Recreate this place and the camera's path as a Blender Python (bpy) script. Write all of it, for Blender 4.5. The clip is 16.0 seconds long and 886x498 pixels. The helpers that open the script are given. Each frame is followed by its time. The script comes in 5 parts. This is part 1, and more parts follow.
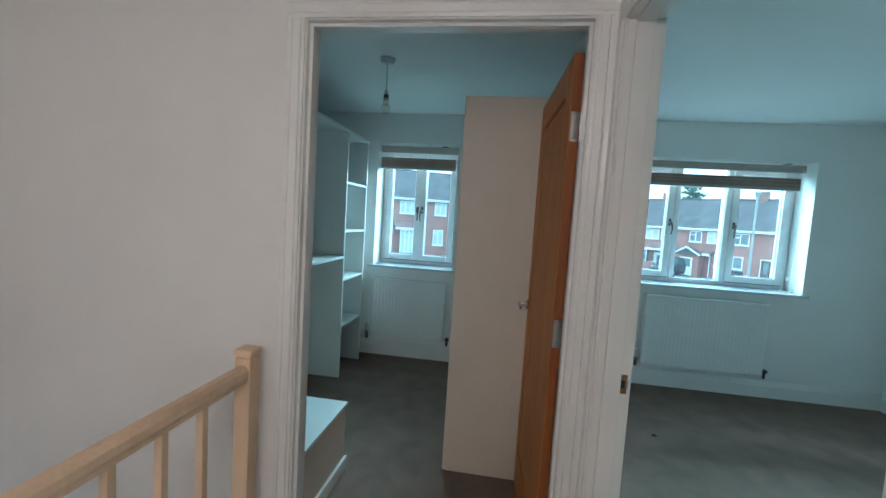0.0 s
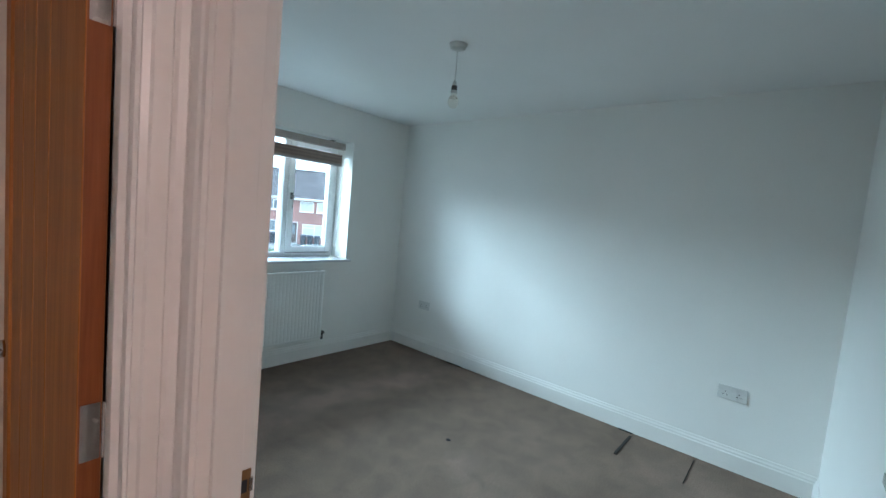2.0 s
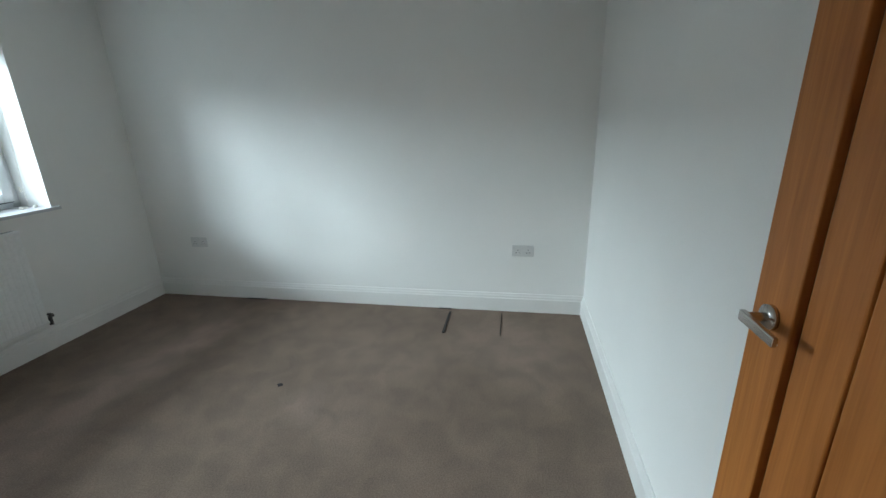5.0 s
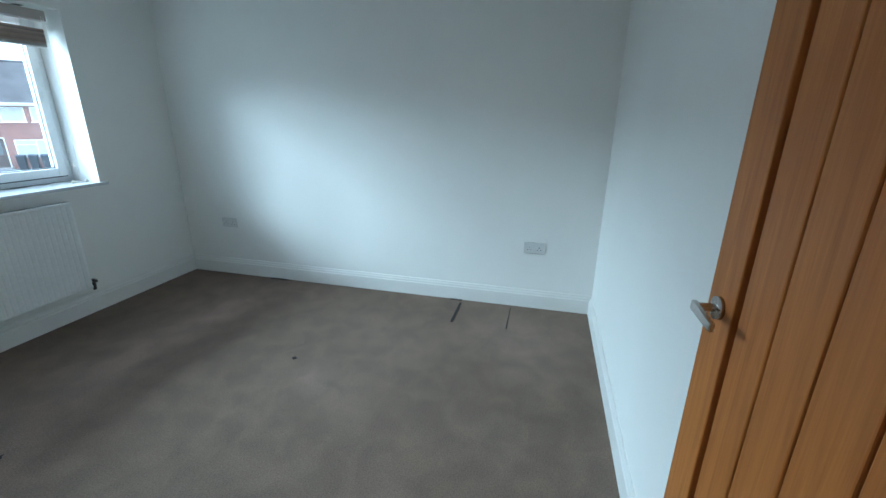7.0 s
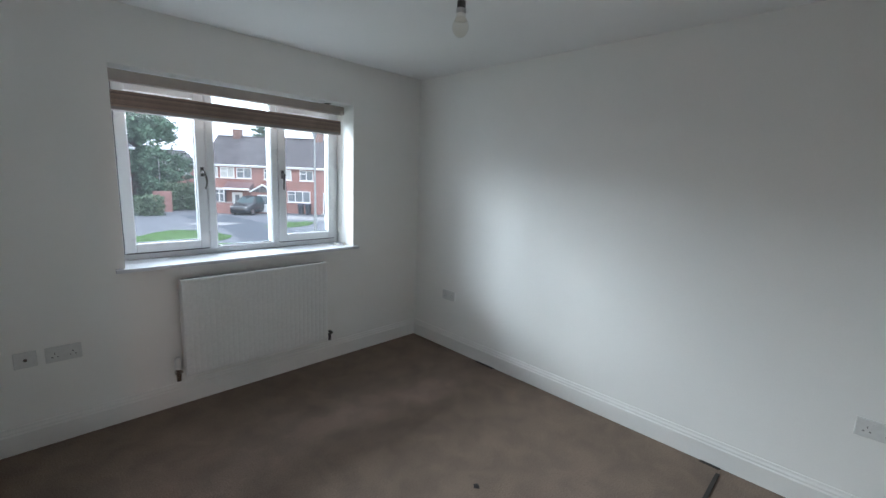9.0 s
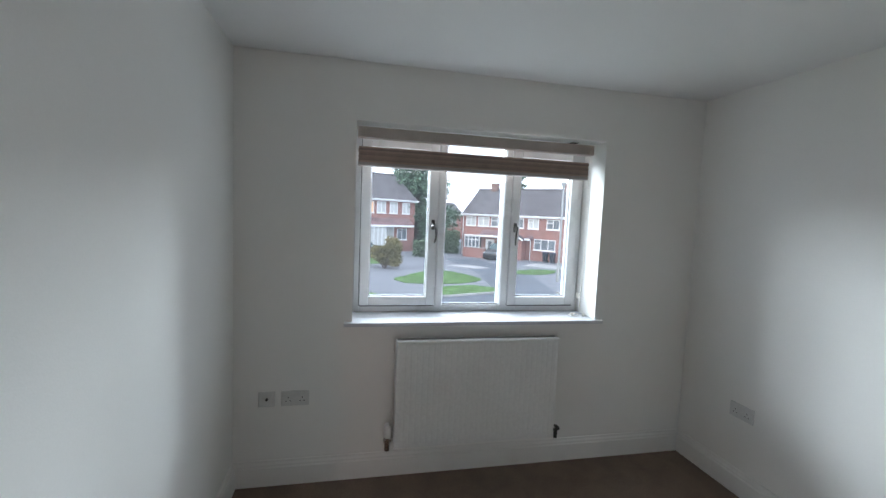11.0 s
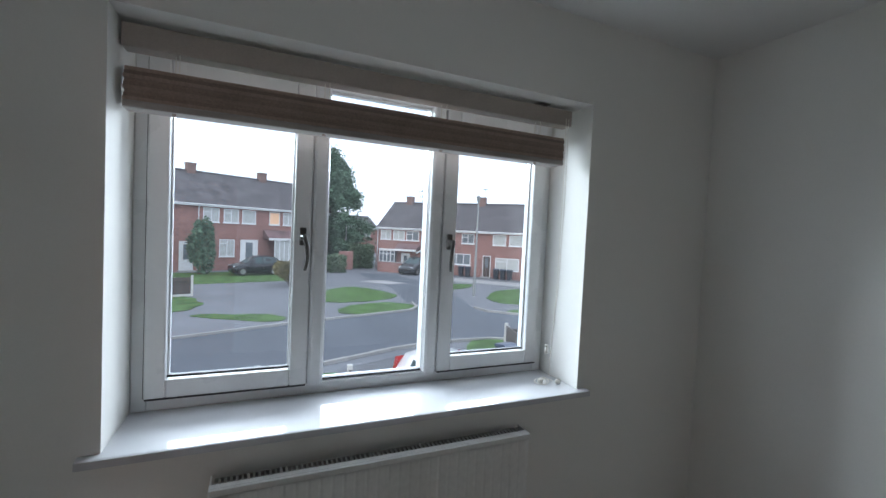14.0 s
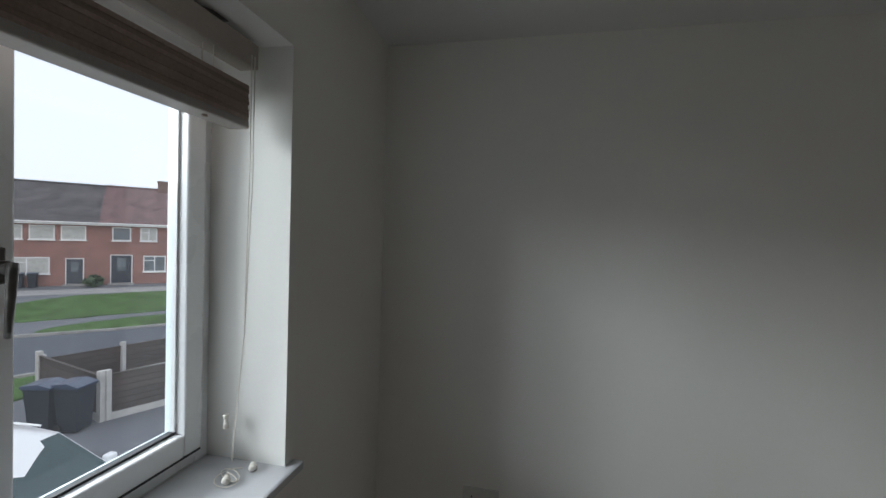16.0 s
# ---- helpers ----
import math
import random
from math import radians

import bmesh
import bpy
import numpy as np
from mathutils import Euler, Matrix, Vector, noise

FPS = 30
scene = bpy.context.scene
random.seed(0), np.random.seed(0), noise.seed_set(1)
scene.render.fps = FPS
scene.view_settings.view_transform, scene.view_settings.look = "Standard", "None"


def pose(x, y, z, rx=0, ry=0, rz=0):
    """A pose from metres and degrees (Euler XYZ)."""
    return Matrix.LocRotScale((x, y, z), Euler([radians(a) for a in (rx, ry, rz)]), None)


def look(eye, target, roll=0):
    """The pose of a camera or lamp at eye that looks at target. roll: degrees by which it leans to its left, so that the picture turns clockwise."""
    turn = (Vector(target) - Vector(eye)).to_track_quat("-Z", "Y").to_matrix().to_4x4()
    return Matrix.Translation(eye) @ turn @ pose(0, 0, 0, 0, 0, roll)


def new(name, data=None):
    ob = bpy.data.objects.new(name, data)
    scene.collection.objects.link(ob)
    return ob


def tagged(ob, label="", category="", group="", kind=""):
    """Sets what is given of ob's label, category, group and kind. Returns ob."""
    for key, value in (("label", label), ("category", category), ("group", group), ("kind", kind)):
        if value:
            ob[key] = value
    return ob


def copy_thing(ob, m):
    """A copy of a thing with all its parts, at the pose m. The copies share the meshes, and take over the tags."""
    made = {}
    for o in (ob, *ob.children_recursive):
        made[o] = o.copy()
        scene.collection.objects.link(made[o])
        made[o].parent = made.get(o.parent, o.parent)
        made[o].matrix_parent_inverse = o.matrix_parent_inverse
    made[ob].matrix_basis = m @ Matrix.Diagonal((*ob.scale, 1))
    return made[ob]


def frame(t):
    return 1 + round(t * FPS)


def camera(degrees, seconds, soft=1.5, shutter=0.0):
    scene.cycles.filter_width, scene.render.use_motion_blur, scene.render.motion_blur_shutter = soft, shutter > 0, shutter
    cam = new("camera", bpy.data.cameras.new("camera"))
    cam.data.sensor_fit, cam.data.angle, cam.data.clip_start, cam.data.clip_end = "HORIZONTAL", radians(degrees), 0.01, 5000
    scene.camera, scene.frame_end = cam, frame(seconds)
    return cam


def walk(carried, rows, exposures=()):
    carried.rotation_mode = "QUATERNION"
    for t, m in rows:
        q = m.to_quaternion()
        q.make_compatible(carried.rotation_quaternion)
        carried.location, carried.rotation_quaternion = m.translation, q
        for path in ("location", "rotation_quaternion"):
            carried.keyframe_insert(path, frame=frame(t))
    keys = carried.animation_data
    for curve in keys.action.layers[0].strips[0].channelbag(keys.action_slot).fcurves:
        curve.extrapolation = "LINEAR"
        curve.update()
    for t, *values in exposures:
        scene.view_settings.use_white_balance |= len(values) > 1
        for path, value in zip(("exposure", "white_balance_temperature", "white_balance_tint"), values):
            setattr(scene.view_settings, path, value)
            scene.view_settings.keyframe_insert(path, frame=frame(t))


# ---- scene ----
cam = camera(93.6, 16.0)
PATH = [
    (0, (0.417, 0.336, 1.405), (0.128, 2.309, 1.253), 3.6),
    (0.5, (0.388, 0.587, 1.397), (0.382, 2.58, 1.227), 4.3),
    (1, (0.461, 0.780, 1.393), (0.964, 2.704, 1.177), 5.5),
    (1.5, (0.471, 0.906, 1.421), (1.573, 2.568, 1.266), 5.8),
    (2, (0.473, 0.958, 1.439), (1.998, 2.242, 1.281), 5.3),
    (2.5, (0.557, 0.993, 1.473), (2.304, 1.934, 1.221), 6.0),
    (3, (0.672, 1.014, 1.460), (2.522, 1.716, 1.164), 1.5),
    (3.5, (0.727, 1.037, 1.442), (2.564, 1.687, 0.989), 0.8),
    (4, (0.744, 1.080, 1.428), (2.553, 1.776, 0.936), 0.2),
    (4.5, (0.744, 1.183, 1.433), (2.615, 1.654, 0.908), -2.0),
    (4.7, (0.734, 1.216, 1.427), (2.616, 1.564, 0.848), -1.9),
    (6.8, (0.560, 1.104, 1.429), (2.397, 1.534, 0.765), 0.9),
    (7, (0.609, 1.108, 1.430), (2.458, 1.562, 0.818), 0.8),
    (7.5, (0.703, 1.181, 1.440), (2.585, 1.657, 0.957), 0.5),
    (8, (0.819, 1.224, 1.442), (2.652, 1.895, 1.012), -0.2),
    (8.5, (1.025, 1.256, 1.443), (2.628, 2.403, 1.102), 1.8),
    (9, (1.075, 1.356, 1.526), (2.474, 2.744, 1.185), 2.4),
    (9.5, (1.221, 1.469, 1.433), (2.319, 3.132, 1.263), 0.7),
    (10, (1.327, 1.674, 1.542), (2.141, 3.490, 1.346), 0.5),
    (10.2, (1.349, 1.726, 1.567), (2.070, 3.580, 1.364), 1.2),
    (12.3, (1.576, 2.289, 1.528), (1.787, 4.278, 1.482), 1.8),
    (12.5, (1.589, 2.353, 1.53), (1.856, 4.335, 1.501), 1.5),
    (13, (1.671, 2.576, 1.518), (2.08, 4.534, 1.494), 1.4),
    (13.5, (1.756, 2.804, 1.528), (2.234, 4.745, 1.482), 2.3),
    (14, (1.801, 3.020, 1.527), (2.604, 4.851, 1.451), 2.7),
    (14.5, (1.819, 3.245, 1.560), (3.041, 4.826, 1.473), 0.4),
    (15, (1.878, 3.400, 1.546), (3.472, 4.607, 1.477), 2.1),
    (15.5, (1.965, 3.560, 1.537), (3.806, 4.343, 1.524), 1.9),
    (16, (1.977, 3.667, 1.562), (3.931, 4.087, 1.508), 1.8),
]
walk(cam, [(t, look(eye, target, roll)) for t, eye, target, roll in PATH],
     ((0, 1.15, 4400, -24), (1.0, 1.2, 4900, -10), (1.7, 1.23, 5100, -6), (2.6, 1.2, 5000, -5), (3.5, 1.1, 5350, 0), (4.5, 1.1, 5850, 2), (5.5, 1.15, 5550, 0), (7.0, 1.27, 5000, -5), (7.5, 1.22, 5200, -3), (8.0, 1.08, 5750, 2), (8.6, 1.0, 5850, 7),
      (10, 0.95, 5950, 10), (13, 0.95, 6050, 10), (14.0, 0.22, 6000, 10), (15, -0.31, 6200, 10), (16, -0.41, 6450, 11)))

# ---- world and light ----
world = bpy.data.worlds.new("world")
scene.world = world
world.use_nodes = True
wn, wl = world.node_tree.nodes, world.node_tree.links
sky = wn.new("ShaderNodeTexSky")
sky.sky_type, sky.sun_disc = "NISHITA", False
sky.sun_elevation, sky.sun_rotation = radians(9), radians(250)
sky.air_density, sky.dust_density = 1.0, 4.0
haze = wn.new("ShaderNodeMixRGB")
haze.inputs[0].default_value = 0.75
haze.inputs[2].default_value = (12.4, 12.1, 12.7, 1)
wl.new(sky.outputs[0], haze.inputs[1])
wl.new(haze.outputs[0], wn["Background"].inputs[0])
wn["Background"].inputs[1].default_value = 0.15

sun = new("sun", bpy.data.lights.new("sun", "SUN"))
sun.data.energy, sun.data.angle, sun.data.color = 0.5, radians(20), (1.0, 0.9, 0.8)
sun.matrix_world = look((0, 0, 30), (5, 12, 0))

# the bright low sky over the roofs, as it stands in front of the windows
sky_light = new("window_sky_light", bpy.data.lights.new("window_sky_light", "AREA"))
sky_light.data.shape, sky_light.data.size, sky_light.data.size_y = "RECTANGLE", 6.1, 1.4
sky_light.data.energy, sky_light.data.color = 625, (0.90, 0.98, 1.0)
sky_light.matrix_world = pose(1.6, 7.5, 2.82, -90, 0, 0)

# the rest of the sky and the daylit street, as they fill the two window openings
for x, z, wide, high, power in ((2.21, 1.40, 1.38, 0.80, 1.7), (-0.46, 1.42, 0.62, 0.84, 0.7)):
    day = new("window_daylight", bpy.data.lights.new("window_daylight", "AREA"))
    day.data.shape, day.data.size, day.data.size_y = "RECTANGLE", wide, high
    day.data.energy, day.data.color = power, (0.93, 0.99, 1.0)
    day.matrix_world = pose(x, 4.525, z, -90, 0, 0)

landing_lamp = new("landing_lamp_light", bpy.data.lights.new("landing_lamp_light", "POINT"))
landing_lamp.data.energy, landing_lamp.data.color, landing_lamp.data.shadow_soft_size = 17, (1.0, 0.61, 0.51), 0.06
landing_lamp.location = (0.3, -0.8, 2.02)


# ---- materials ----
def material(name, color, rough=0.6, metal=0.0, vary=0.08, scale=6.0, fine=60.0, bump=0.05, fine_vary=0.04, spec=0.5, island=0.0, obj=0.0):
    m = bpy.data.materials.new(name)
    m.use_nodes = True
    n, l = m.node_tree.nodes, m.node_tree.links
    b = n["Principled BSDF"]
    b.inputs["Metallic"].default_value = metal
    b.inputs["Specular IOR Level"].default_value = spec
    tc = n.new("ShaderNodeTexCoord")
    big, small = n.new("ShaderNodeTexNoise"), n.new("ShaderNodeTexNoise")
    big.inputs["Scale"].default_value, small.inputs["Scale"].default_value = scale, fine
    big.inputs["Detail"].default_value, small.inputs["Detail"].default_value = 4, 3
    l.new(tc.outputs["Object"], big.inputs["Vector"])
    l.new(tc.outputs["Object"], small.inputs["Vector"])
    r1, r2 = n.new("ShaderNodeMapRange"), n.new("ShaderNodeMapRange")
    for r, node, v in ((r1, big, vary), (r2, small, fine_vary)):
        r.inputs["From Min"].default_value, r.inputs["From Max"].default_value = 0.3, 0.7
        r.inputs["To Min"].default_value, r.inputs["To Max"].default_value = 1 - v, 1 + v
        l.new(node.outputs["Fac"], r.inputs["Value"])
    mul = n.new("ShaderNodeMath")
    mul.operation = "MULTIPLY"
    l.new(r1.outputs[0], mul.inputs[0])
    l.new(r2.outputs[0], mul.inputs[1])
    last = mul.outputs[0]
    for amount, kind, out in ((island, "ShaderNodeNewGeometry", "Random Per Island"), (obj, "ShaderNodeObjectInfo", "Random")):
        if amount:
            g, r, mm = n.new(kind), n.new("ShaderNodeMapRange"), n.new("ShaderNodeMath")
            r.inputs["To Min"].default_value, r.inputs["To Max"].default_value = 1 - amount, 1 + amount
            mm.operation = "MULTIPLY"
            l.new(g.outputs[out], r.inputs["Value"])
            l.new(r.outputs[0], mm.inputs[0])
            l.new(last, mm.inputs[1])
            last = mm.outputs[0]
    hsv = n.new("ShaderNodeHueSaturation")
    hsv.inputs["Color"].default_value = (*color, 1)
    l.new(last, hsv.inputs["Value"])
    l.new(hsv.outputs[0], b.inputs["Base Color"])
    rr = n.new("ShaderNodeMapRange")
    rr.inputs["To Min"].default_value, rr.inputs["To Max"].default_value = max(rough - 0.08, 0.02), min(rough + 0.08, 1)
    l.new(big.outputs["Fac"], rr.inputs["Value"])
    l.new(rr.outputs[0], b.inputs["Roughness"])
    if bump:
        bp = n.new("ShaderNodeBump")
        bp.inputs["Strength"].default_value, bp.inputs["Distance"].default_value = bump, 0.01
        l.new(small.outputs["Fac"], bp.inputs["Height"])
        l.new(bp.outputs[0], b.inputs["Normal"])
    return m


def oak_material(name, color, dark):
    """Wood grain that runs along the object's z."""
    m = bpy.data.materials.new(name)
    m.use_nodes = True
    n, l = m.node_tree.nodes, m.node_tree.links
    b = n["Principled BSDF"]
    tc, mp = n.new("ShaderNodeTexCoord"), n.new("ShaderNodeMapping")
    mp.inputs["Scale"].default_value = (14, 14, 0.9)
    l.new(tc.outputs["Object"], mp.inputs["Vector"])
    a = n.new("ShaderNodeTexNoise")
    a.inputs["Scale"].default_value, a.inputs["Detail"].default_value, a.inputs["Distortion"].default_value = 2.2, 6, 1.2
    l.new(mp.outputs[0], a.inputs["Vector"])
    mp2 = n.new("ShaderNodeMapping")
    mp2.inputs["Scale"].default_value = (160, 160, 5)
    l.new(tc.outputs["Object"], mp2.inputs["Vector"])
    f = n.new("ShaderNodeTexNoise")
    f.inputs["Scale"].default_value, f.inputs["Detail"].default_value = 1.5, 3
    l.new(mp2.outputs[0], f.inputs["Vector"])
    mx = n.new("ShaderNodeMath")
    mx.operation = "MULTIPLY_ADD"
    mx.inputs[1].default_value = 0.35
    l.new(f.outputs["Fac"], mx.inputs[0])
    l.new(a.outputs["Fac"], mx.inputs[2])
    ramp = n.new("ShaderNodeValToRGB")
    ramp.color_ramp.elements[0].position, ramp.color_ramp.elements[0].color = 0.45, (*dark, 1)
    ramp.color_ramp.elements[1].position, ramp.color_ramp.elements[1].color = 0.95, (*color, 1)
    l.new(mx.outputs[0], ramp.inputs[0])
    l.new(ramp.outputs[0], b.inputs["Base Color"])
    b.inputs["Roughness"].default_value, b.inputs["Specular IOR Level"].default_value = 0.5, 0.3
    bp = n.new("ShaderNodeBump")
    bp.inputs["Strength"].default_value, bp.inputs["Distance"].default_value = 0.12, 0.004
    l.new(f.outputs["Fac"], bp.inputs["Height"])
    l.new(bp.outputs[0], b.inputs["Normal"])
    return m


def carpet_material(name, color, worn=()):
    """Cut pile; worn: (x, y, half length, half width, degrees, gain) of faded or trodden patches."""
    m = material(name, color, rough=0.95, vary=0.08, scale=1.6, fine=150, bump=0.4, fine_vary=0.20, spec=0.1)
    n, l = m.node_tree.nodes, m.node_tree.links
    b = n["Principled BSDF"]
    old = b.inputs["Base Color"].links[0].from_socket
    tc = n.new("ShaderNodeTexCoord")
    st = n.new("ShaderNodeTexNoise")
    st.inputs["Scale"].default_value, st.inputs["Detail"].default_value, st.inputs["Distortion"].default_value = 6.5, 6, 0.5
    l.new(tc.outputs["Object"], st.inputs["Vector"])
    ramp = n.new("ShaderNodeValToRGB")
    ramp.color_ramp.elements[0].position, ramp.color_ramp.elements[0].color = 0.36, (0.90, 0.90, 0.91, 1)
    ramp.color_ramp.elements[1].position, ramp.color_ramp.elements[1].color = 0.64, (1.07, 1.06, 1.05, 1)
    l.new(st.outputs["Fac"], ramp.inputs[0])
    mul = n.new("ShaderNodeMixRGB")
    mul.blend_type = "MULTIPLY"
    mul.inputs[0].default_value = 1
    l.new(old, mul.inputs[1])
    l.new(ramp.outputs[0], mul.inputs[2])
    last = mul.outputs[0]
    # uneven edges for the worn patches
    wob, off, sca, warped = n.new("ShaderNodeTexNoise"), n.new("ShaderNodeVectorMath"), n.new("ShaderNodeVectorMath"), n.new("ShaderNodeVectorMath")
    wob.inputs["Scale"].default_value, wob.inputs["Detail"].default_value = 3.2, 5
    off.operation, sca.operation, warped.operation = "SUBTRACT", "SCALE", "ADD"
    off.inputs[1].default_value = (0.5, 0.5, 0.5)
    sca.inputs["Scale"].default_value = 0.42
    l.new(tc.outputs["Object"], wob.inputs["Vector"])
    l.new(wob.outputs["Color"], off.inputs[0])
    l.new(off.outputs[0], sca.inputs[0])
    l.new(tc.outputs["Object"], warped.inputs[0])
    l.new(sca.outputs[0], warped.inputs[1])
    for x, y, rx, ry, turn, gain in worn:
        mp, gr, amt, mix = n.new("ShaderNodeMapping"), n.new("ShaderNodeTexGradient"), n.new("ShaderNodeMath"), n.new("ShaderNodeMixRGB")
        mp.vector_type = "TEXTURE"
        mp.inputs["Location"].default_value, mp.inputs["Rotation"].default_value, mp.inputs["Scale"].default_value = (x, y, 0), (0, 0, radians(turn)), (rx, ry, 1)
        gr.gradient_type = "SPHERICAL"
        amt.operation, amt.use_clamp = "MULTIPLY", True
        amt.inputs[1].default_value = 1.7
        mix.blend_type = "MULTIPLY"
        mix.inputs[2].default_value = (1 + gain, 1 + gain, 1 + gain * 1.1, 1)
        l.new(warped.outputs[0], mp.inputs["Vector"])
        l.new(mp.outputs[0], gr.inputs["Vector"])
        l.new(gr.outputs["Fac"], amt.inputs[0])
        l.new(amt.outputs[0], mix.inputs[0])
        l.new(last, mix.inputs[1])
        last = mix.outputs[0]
    l.new(last, b.inputs["Base Color"])
    return m


def brick_material(name, color, mortar):
    m = material(name, color, rough=0.9, vary=0.14, scale=0.8, fine=30, bump=0.1, fine_vary=0.1)
    n, l = m.node_tree.nodes, m.node_tree.links
    b = n["Principled BSDF"]
    old = b.inputs["Base Color"].links[0].from_socket
    tc, sep, com, add = n.new("ShaderNodeTexCoord"), n.new("ShaderNodeSeparateXYZ"), n.new("ShaderNodeCombineXYZ"), n.new("ShaderNodeMath")
    l.new(tc.outputs["Object"], sep.inputs[0])
    l.new(sep.outputs[0], add.inputs[0])
    l.new(sep.outputs[1], add.inputs[1])
    l.new(add.outputs[0], com.inputs[0])
    l.new(sep.outputs[2], com.inputs[1])
    br = n.new("ShaderNodeTexBrick")
    br.inputs["Scale"].default_value = 1.0
    br.inputs["Brick Width"].default_value, br.inputs["Row Height"].default_value, br.inputs["Mortar Size"].default_value = 0.225, 0.075, 0.008
    br.inputs["Color1"].default_value, br.inputs["Color2"].default_value = (1.1, 1.05, 1.0, 1), (0.78, 0.75, 0.75, 1)
    br.inputs["Mortar"].default_value = (*mortar, 1)
    l.new(com.outputs[0], br.inputs["Vector"])
    mul = n.new("ShaderNodeMixRGB")
    mul.blend_type = "MULTIPLY"
    mul.inputs[0].default_value = 1
    l.new(old, mul.inputs[1])
    l.new(br.outputs[0], mul.inputs[2])
    l.new(mul.outputs[0], b.inputs["Base Color"])
    return m


def tile_material(name, color):
    """Roof tiles: courses along the object's z."""
    m = material(name, color, rough=0.85, vary=0.32, scale=1.3, fine=5, bump=0.2, fine_vary=0.22)
    n, l = m.node_tree.nodes, m.node_tree.links
    b = n["Principled BSDF"]
    tc, w = n.new("ShaderNodeTexCoord"), n.new("ShaderNodeTexWave")
    w.bands_direction, w.wave_profile = "Z", "SAW"
    w.inputs["Scale"].default_value = 1.6
    l.new(tc.outputs["Object"], w.inputs["Vector"])
    bp = n.new("ShaderNodeBump")
    bp.inputs["Strength"].default_value, bp.inputs["Distance"].default_value = 0.6, 0.03
    l.new(w.outputs["Fac"], bp.inputs["Height"])
    l.new(bp.outputs[0], b.inputs["Normal"])
    return m


def glass_material(name, tint=(1, 1, 1), dust=0.0):
    m = bpy.data.materials.new(name)
    m.use_nodes = True
    n, l = m.node_tree.nodes, m.node_tree.links
    n.remove(n["Principled BSDF"])
    tr, gl, mix, fr = n.new("ShaderNodeBsdfTransparent"), n.new("ShaderNodeBsdfGlossy"), n.new("ShaderNodeMixShader"), n.new("ShaderNodeLayerWeight")
    tr.inputs["Color"].default_value = (*tint, 1)
    gl.inputs["Roughness"].default_value = 0.02
    fr.inputs["Blend"].default_value = 0.5
    pw, ma = n.new("ShaderNodeMath"), n.new("ShaderNodeMath")
    pw.operation, ma.operation = "POWER", "MULTIPLY_ADD"
    pw.inputs[1].default_value = 5
    ma.inputs[1].default_value, ma.inputs[2].default_value = 0.7, 0.025
    l.new(fr.outputs["Facing"], pw.inputs[0])
    l.new(pw.outputs[0], ma.inputs[0])
    l.new(ma.outputs[0], mix.inputs[0])
    l.new(tr.outputs[0], mix.inputs[1])
    l.new(gl.outputs[0], mix.inputs[2])
    if not dust:
        l.new(mix.outputs[0], n["Material Output"].inputs["Surface"])
        return m
    # a thin film of dust and old wipe marks on the pane
    film_, tc, mp, no, mr, mix2 = (n.new("ShaderNodeBsdfTranslucent"), n.new("ShaderNodeTexCoord"), n.new("ShaderNodeMapping"), n.new("ShaderNodeTexNoise"),
                                   n.new("ShaderNodeMapRange"), n.new("ShaderNodeMixShader"))
    film_.inputs["Color"].default_value = (0.9, 0.92, 0.97, 1)
    mp.inputs["Scale"].default_value, mp.inputs["Rotation"].default_value = (5.0, 5.0, 1.1), (0, 0.35, 0)
    no.inputs["Scale"].default_value, no.inputs["Detail"].default_value = 1.6, 5
    mr.inputs["From Min"].default_value, mr.inputs["From Max"].default_value = 0.35, 0.7
    mr.inputs["To Min"].default_value, mr.inputs["To Max"].default_value = dust * 0.6, dust * 1.5
    l.new(tc.outputs["Object"], mp.inputs["Vector"])
    l.new(mp.outputs[0], no.inputs["Vector"])
    l.new(no.outputs["Fac"], mr.inputs["Value"])
    l.new(mr.outputs[0], mix2.inputs[0])
    l.new(mix.outputs[0], mix2.inputs[1])
    l.new(film_.outputs[0], mix2.inputs[2])
    l.new(mix2.outputs[0], n["Material Output"].inputs["Surface"])
    return m


WALL = material("wall_paint", (0.84, 0.832, 0.80), rough=0.75, vary=0.02, scale=1.5, fine=180, bump=0.06, fine_vary=0.01, spec=0.25)
LAND = material("landing_paint", (0.80, 0.78, 0.75), rough=0.75, vary=0.03, scale=1.5, fine=180, bump=0.06, fine_vary=0.01, spec=0.25)
CEIL = material("ceiling_paint", (0.84, 0.84, 0.83), rough=0.85, vary=0.02, scale=1.2, fine=140, bump=0.05, fine_vary=0.01, spec=0.2)
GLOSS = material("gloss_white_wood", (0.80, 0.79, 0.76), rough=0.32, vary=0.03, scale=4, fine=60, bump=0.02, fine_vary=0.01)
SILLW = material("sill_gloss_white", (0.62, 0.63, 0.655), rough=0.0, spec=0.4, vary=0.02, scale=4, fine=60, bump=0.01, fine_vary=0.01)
UPVC = material("white_upvc", (0.80, 0.81, 0.82), rough=0.28, vary=0.02, scale=5, fine=80, bump=0.01, fine_vary=0.01)
GASKET = material("black_gasket", (0.03, 0.03, 0.035), rough=0.6, bump=0)
CREAM = material("cream_laminate", (0.66, 0.58, 0.48), rough=0.45, vary=0.03, scale=3, fine=90, bump=0.02, fine_vary=0.02)
SHELFW = material("white_laminate", (0.78, 0.79, 0.76), rough=0.4, vary=0.02, scale=3, fine=90, bump=0.02, fine_vary=0.01)
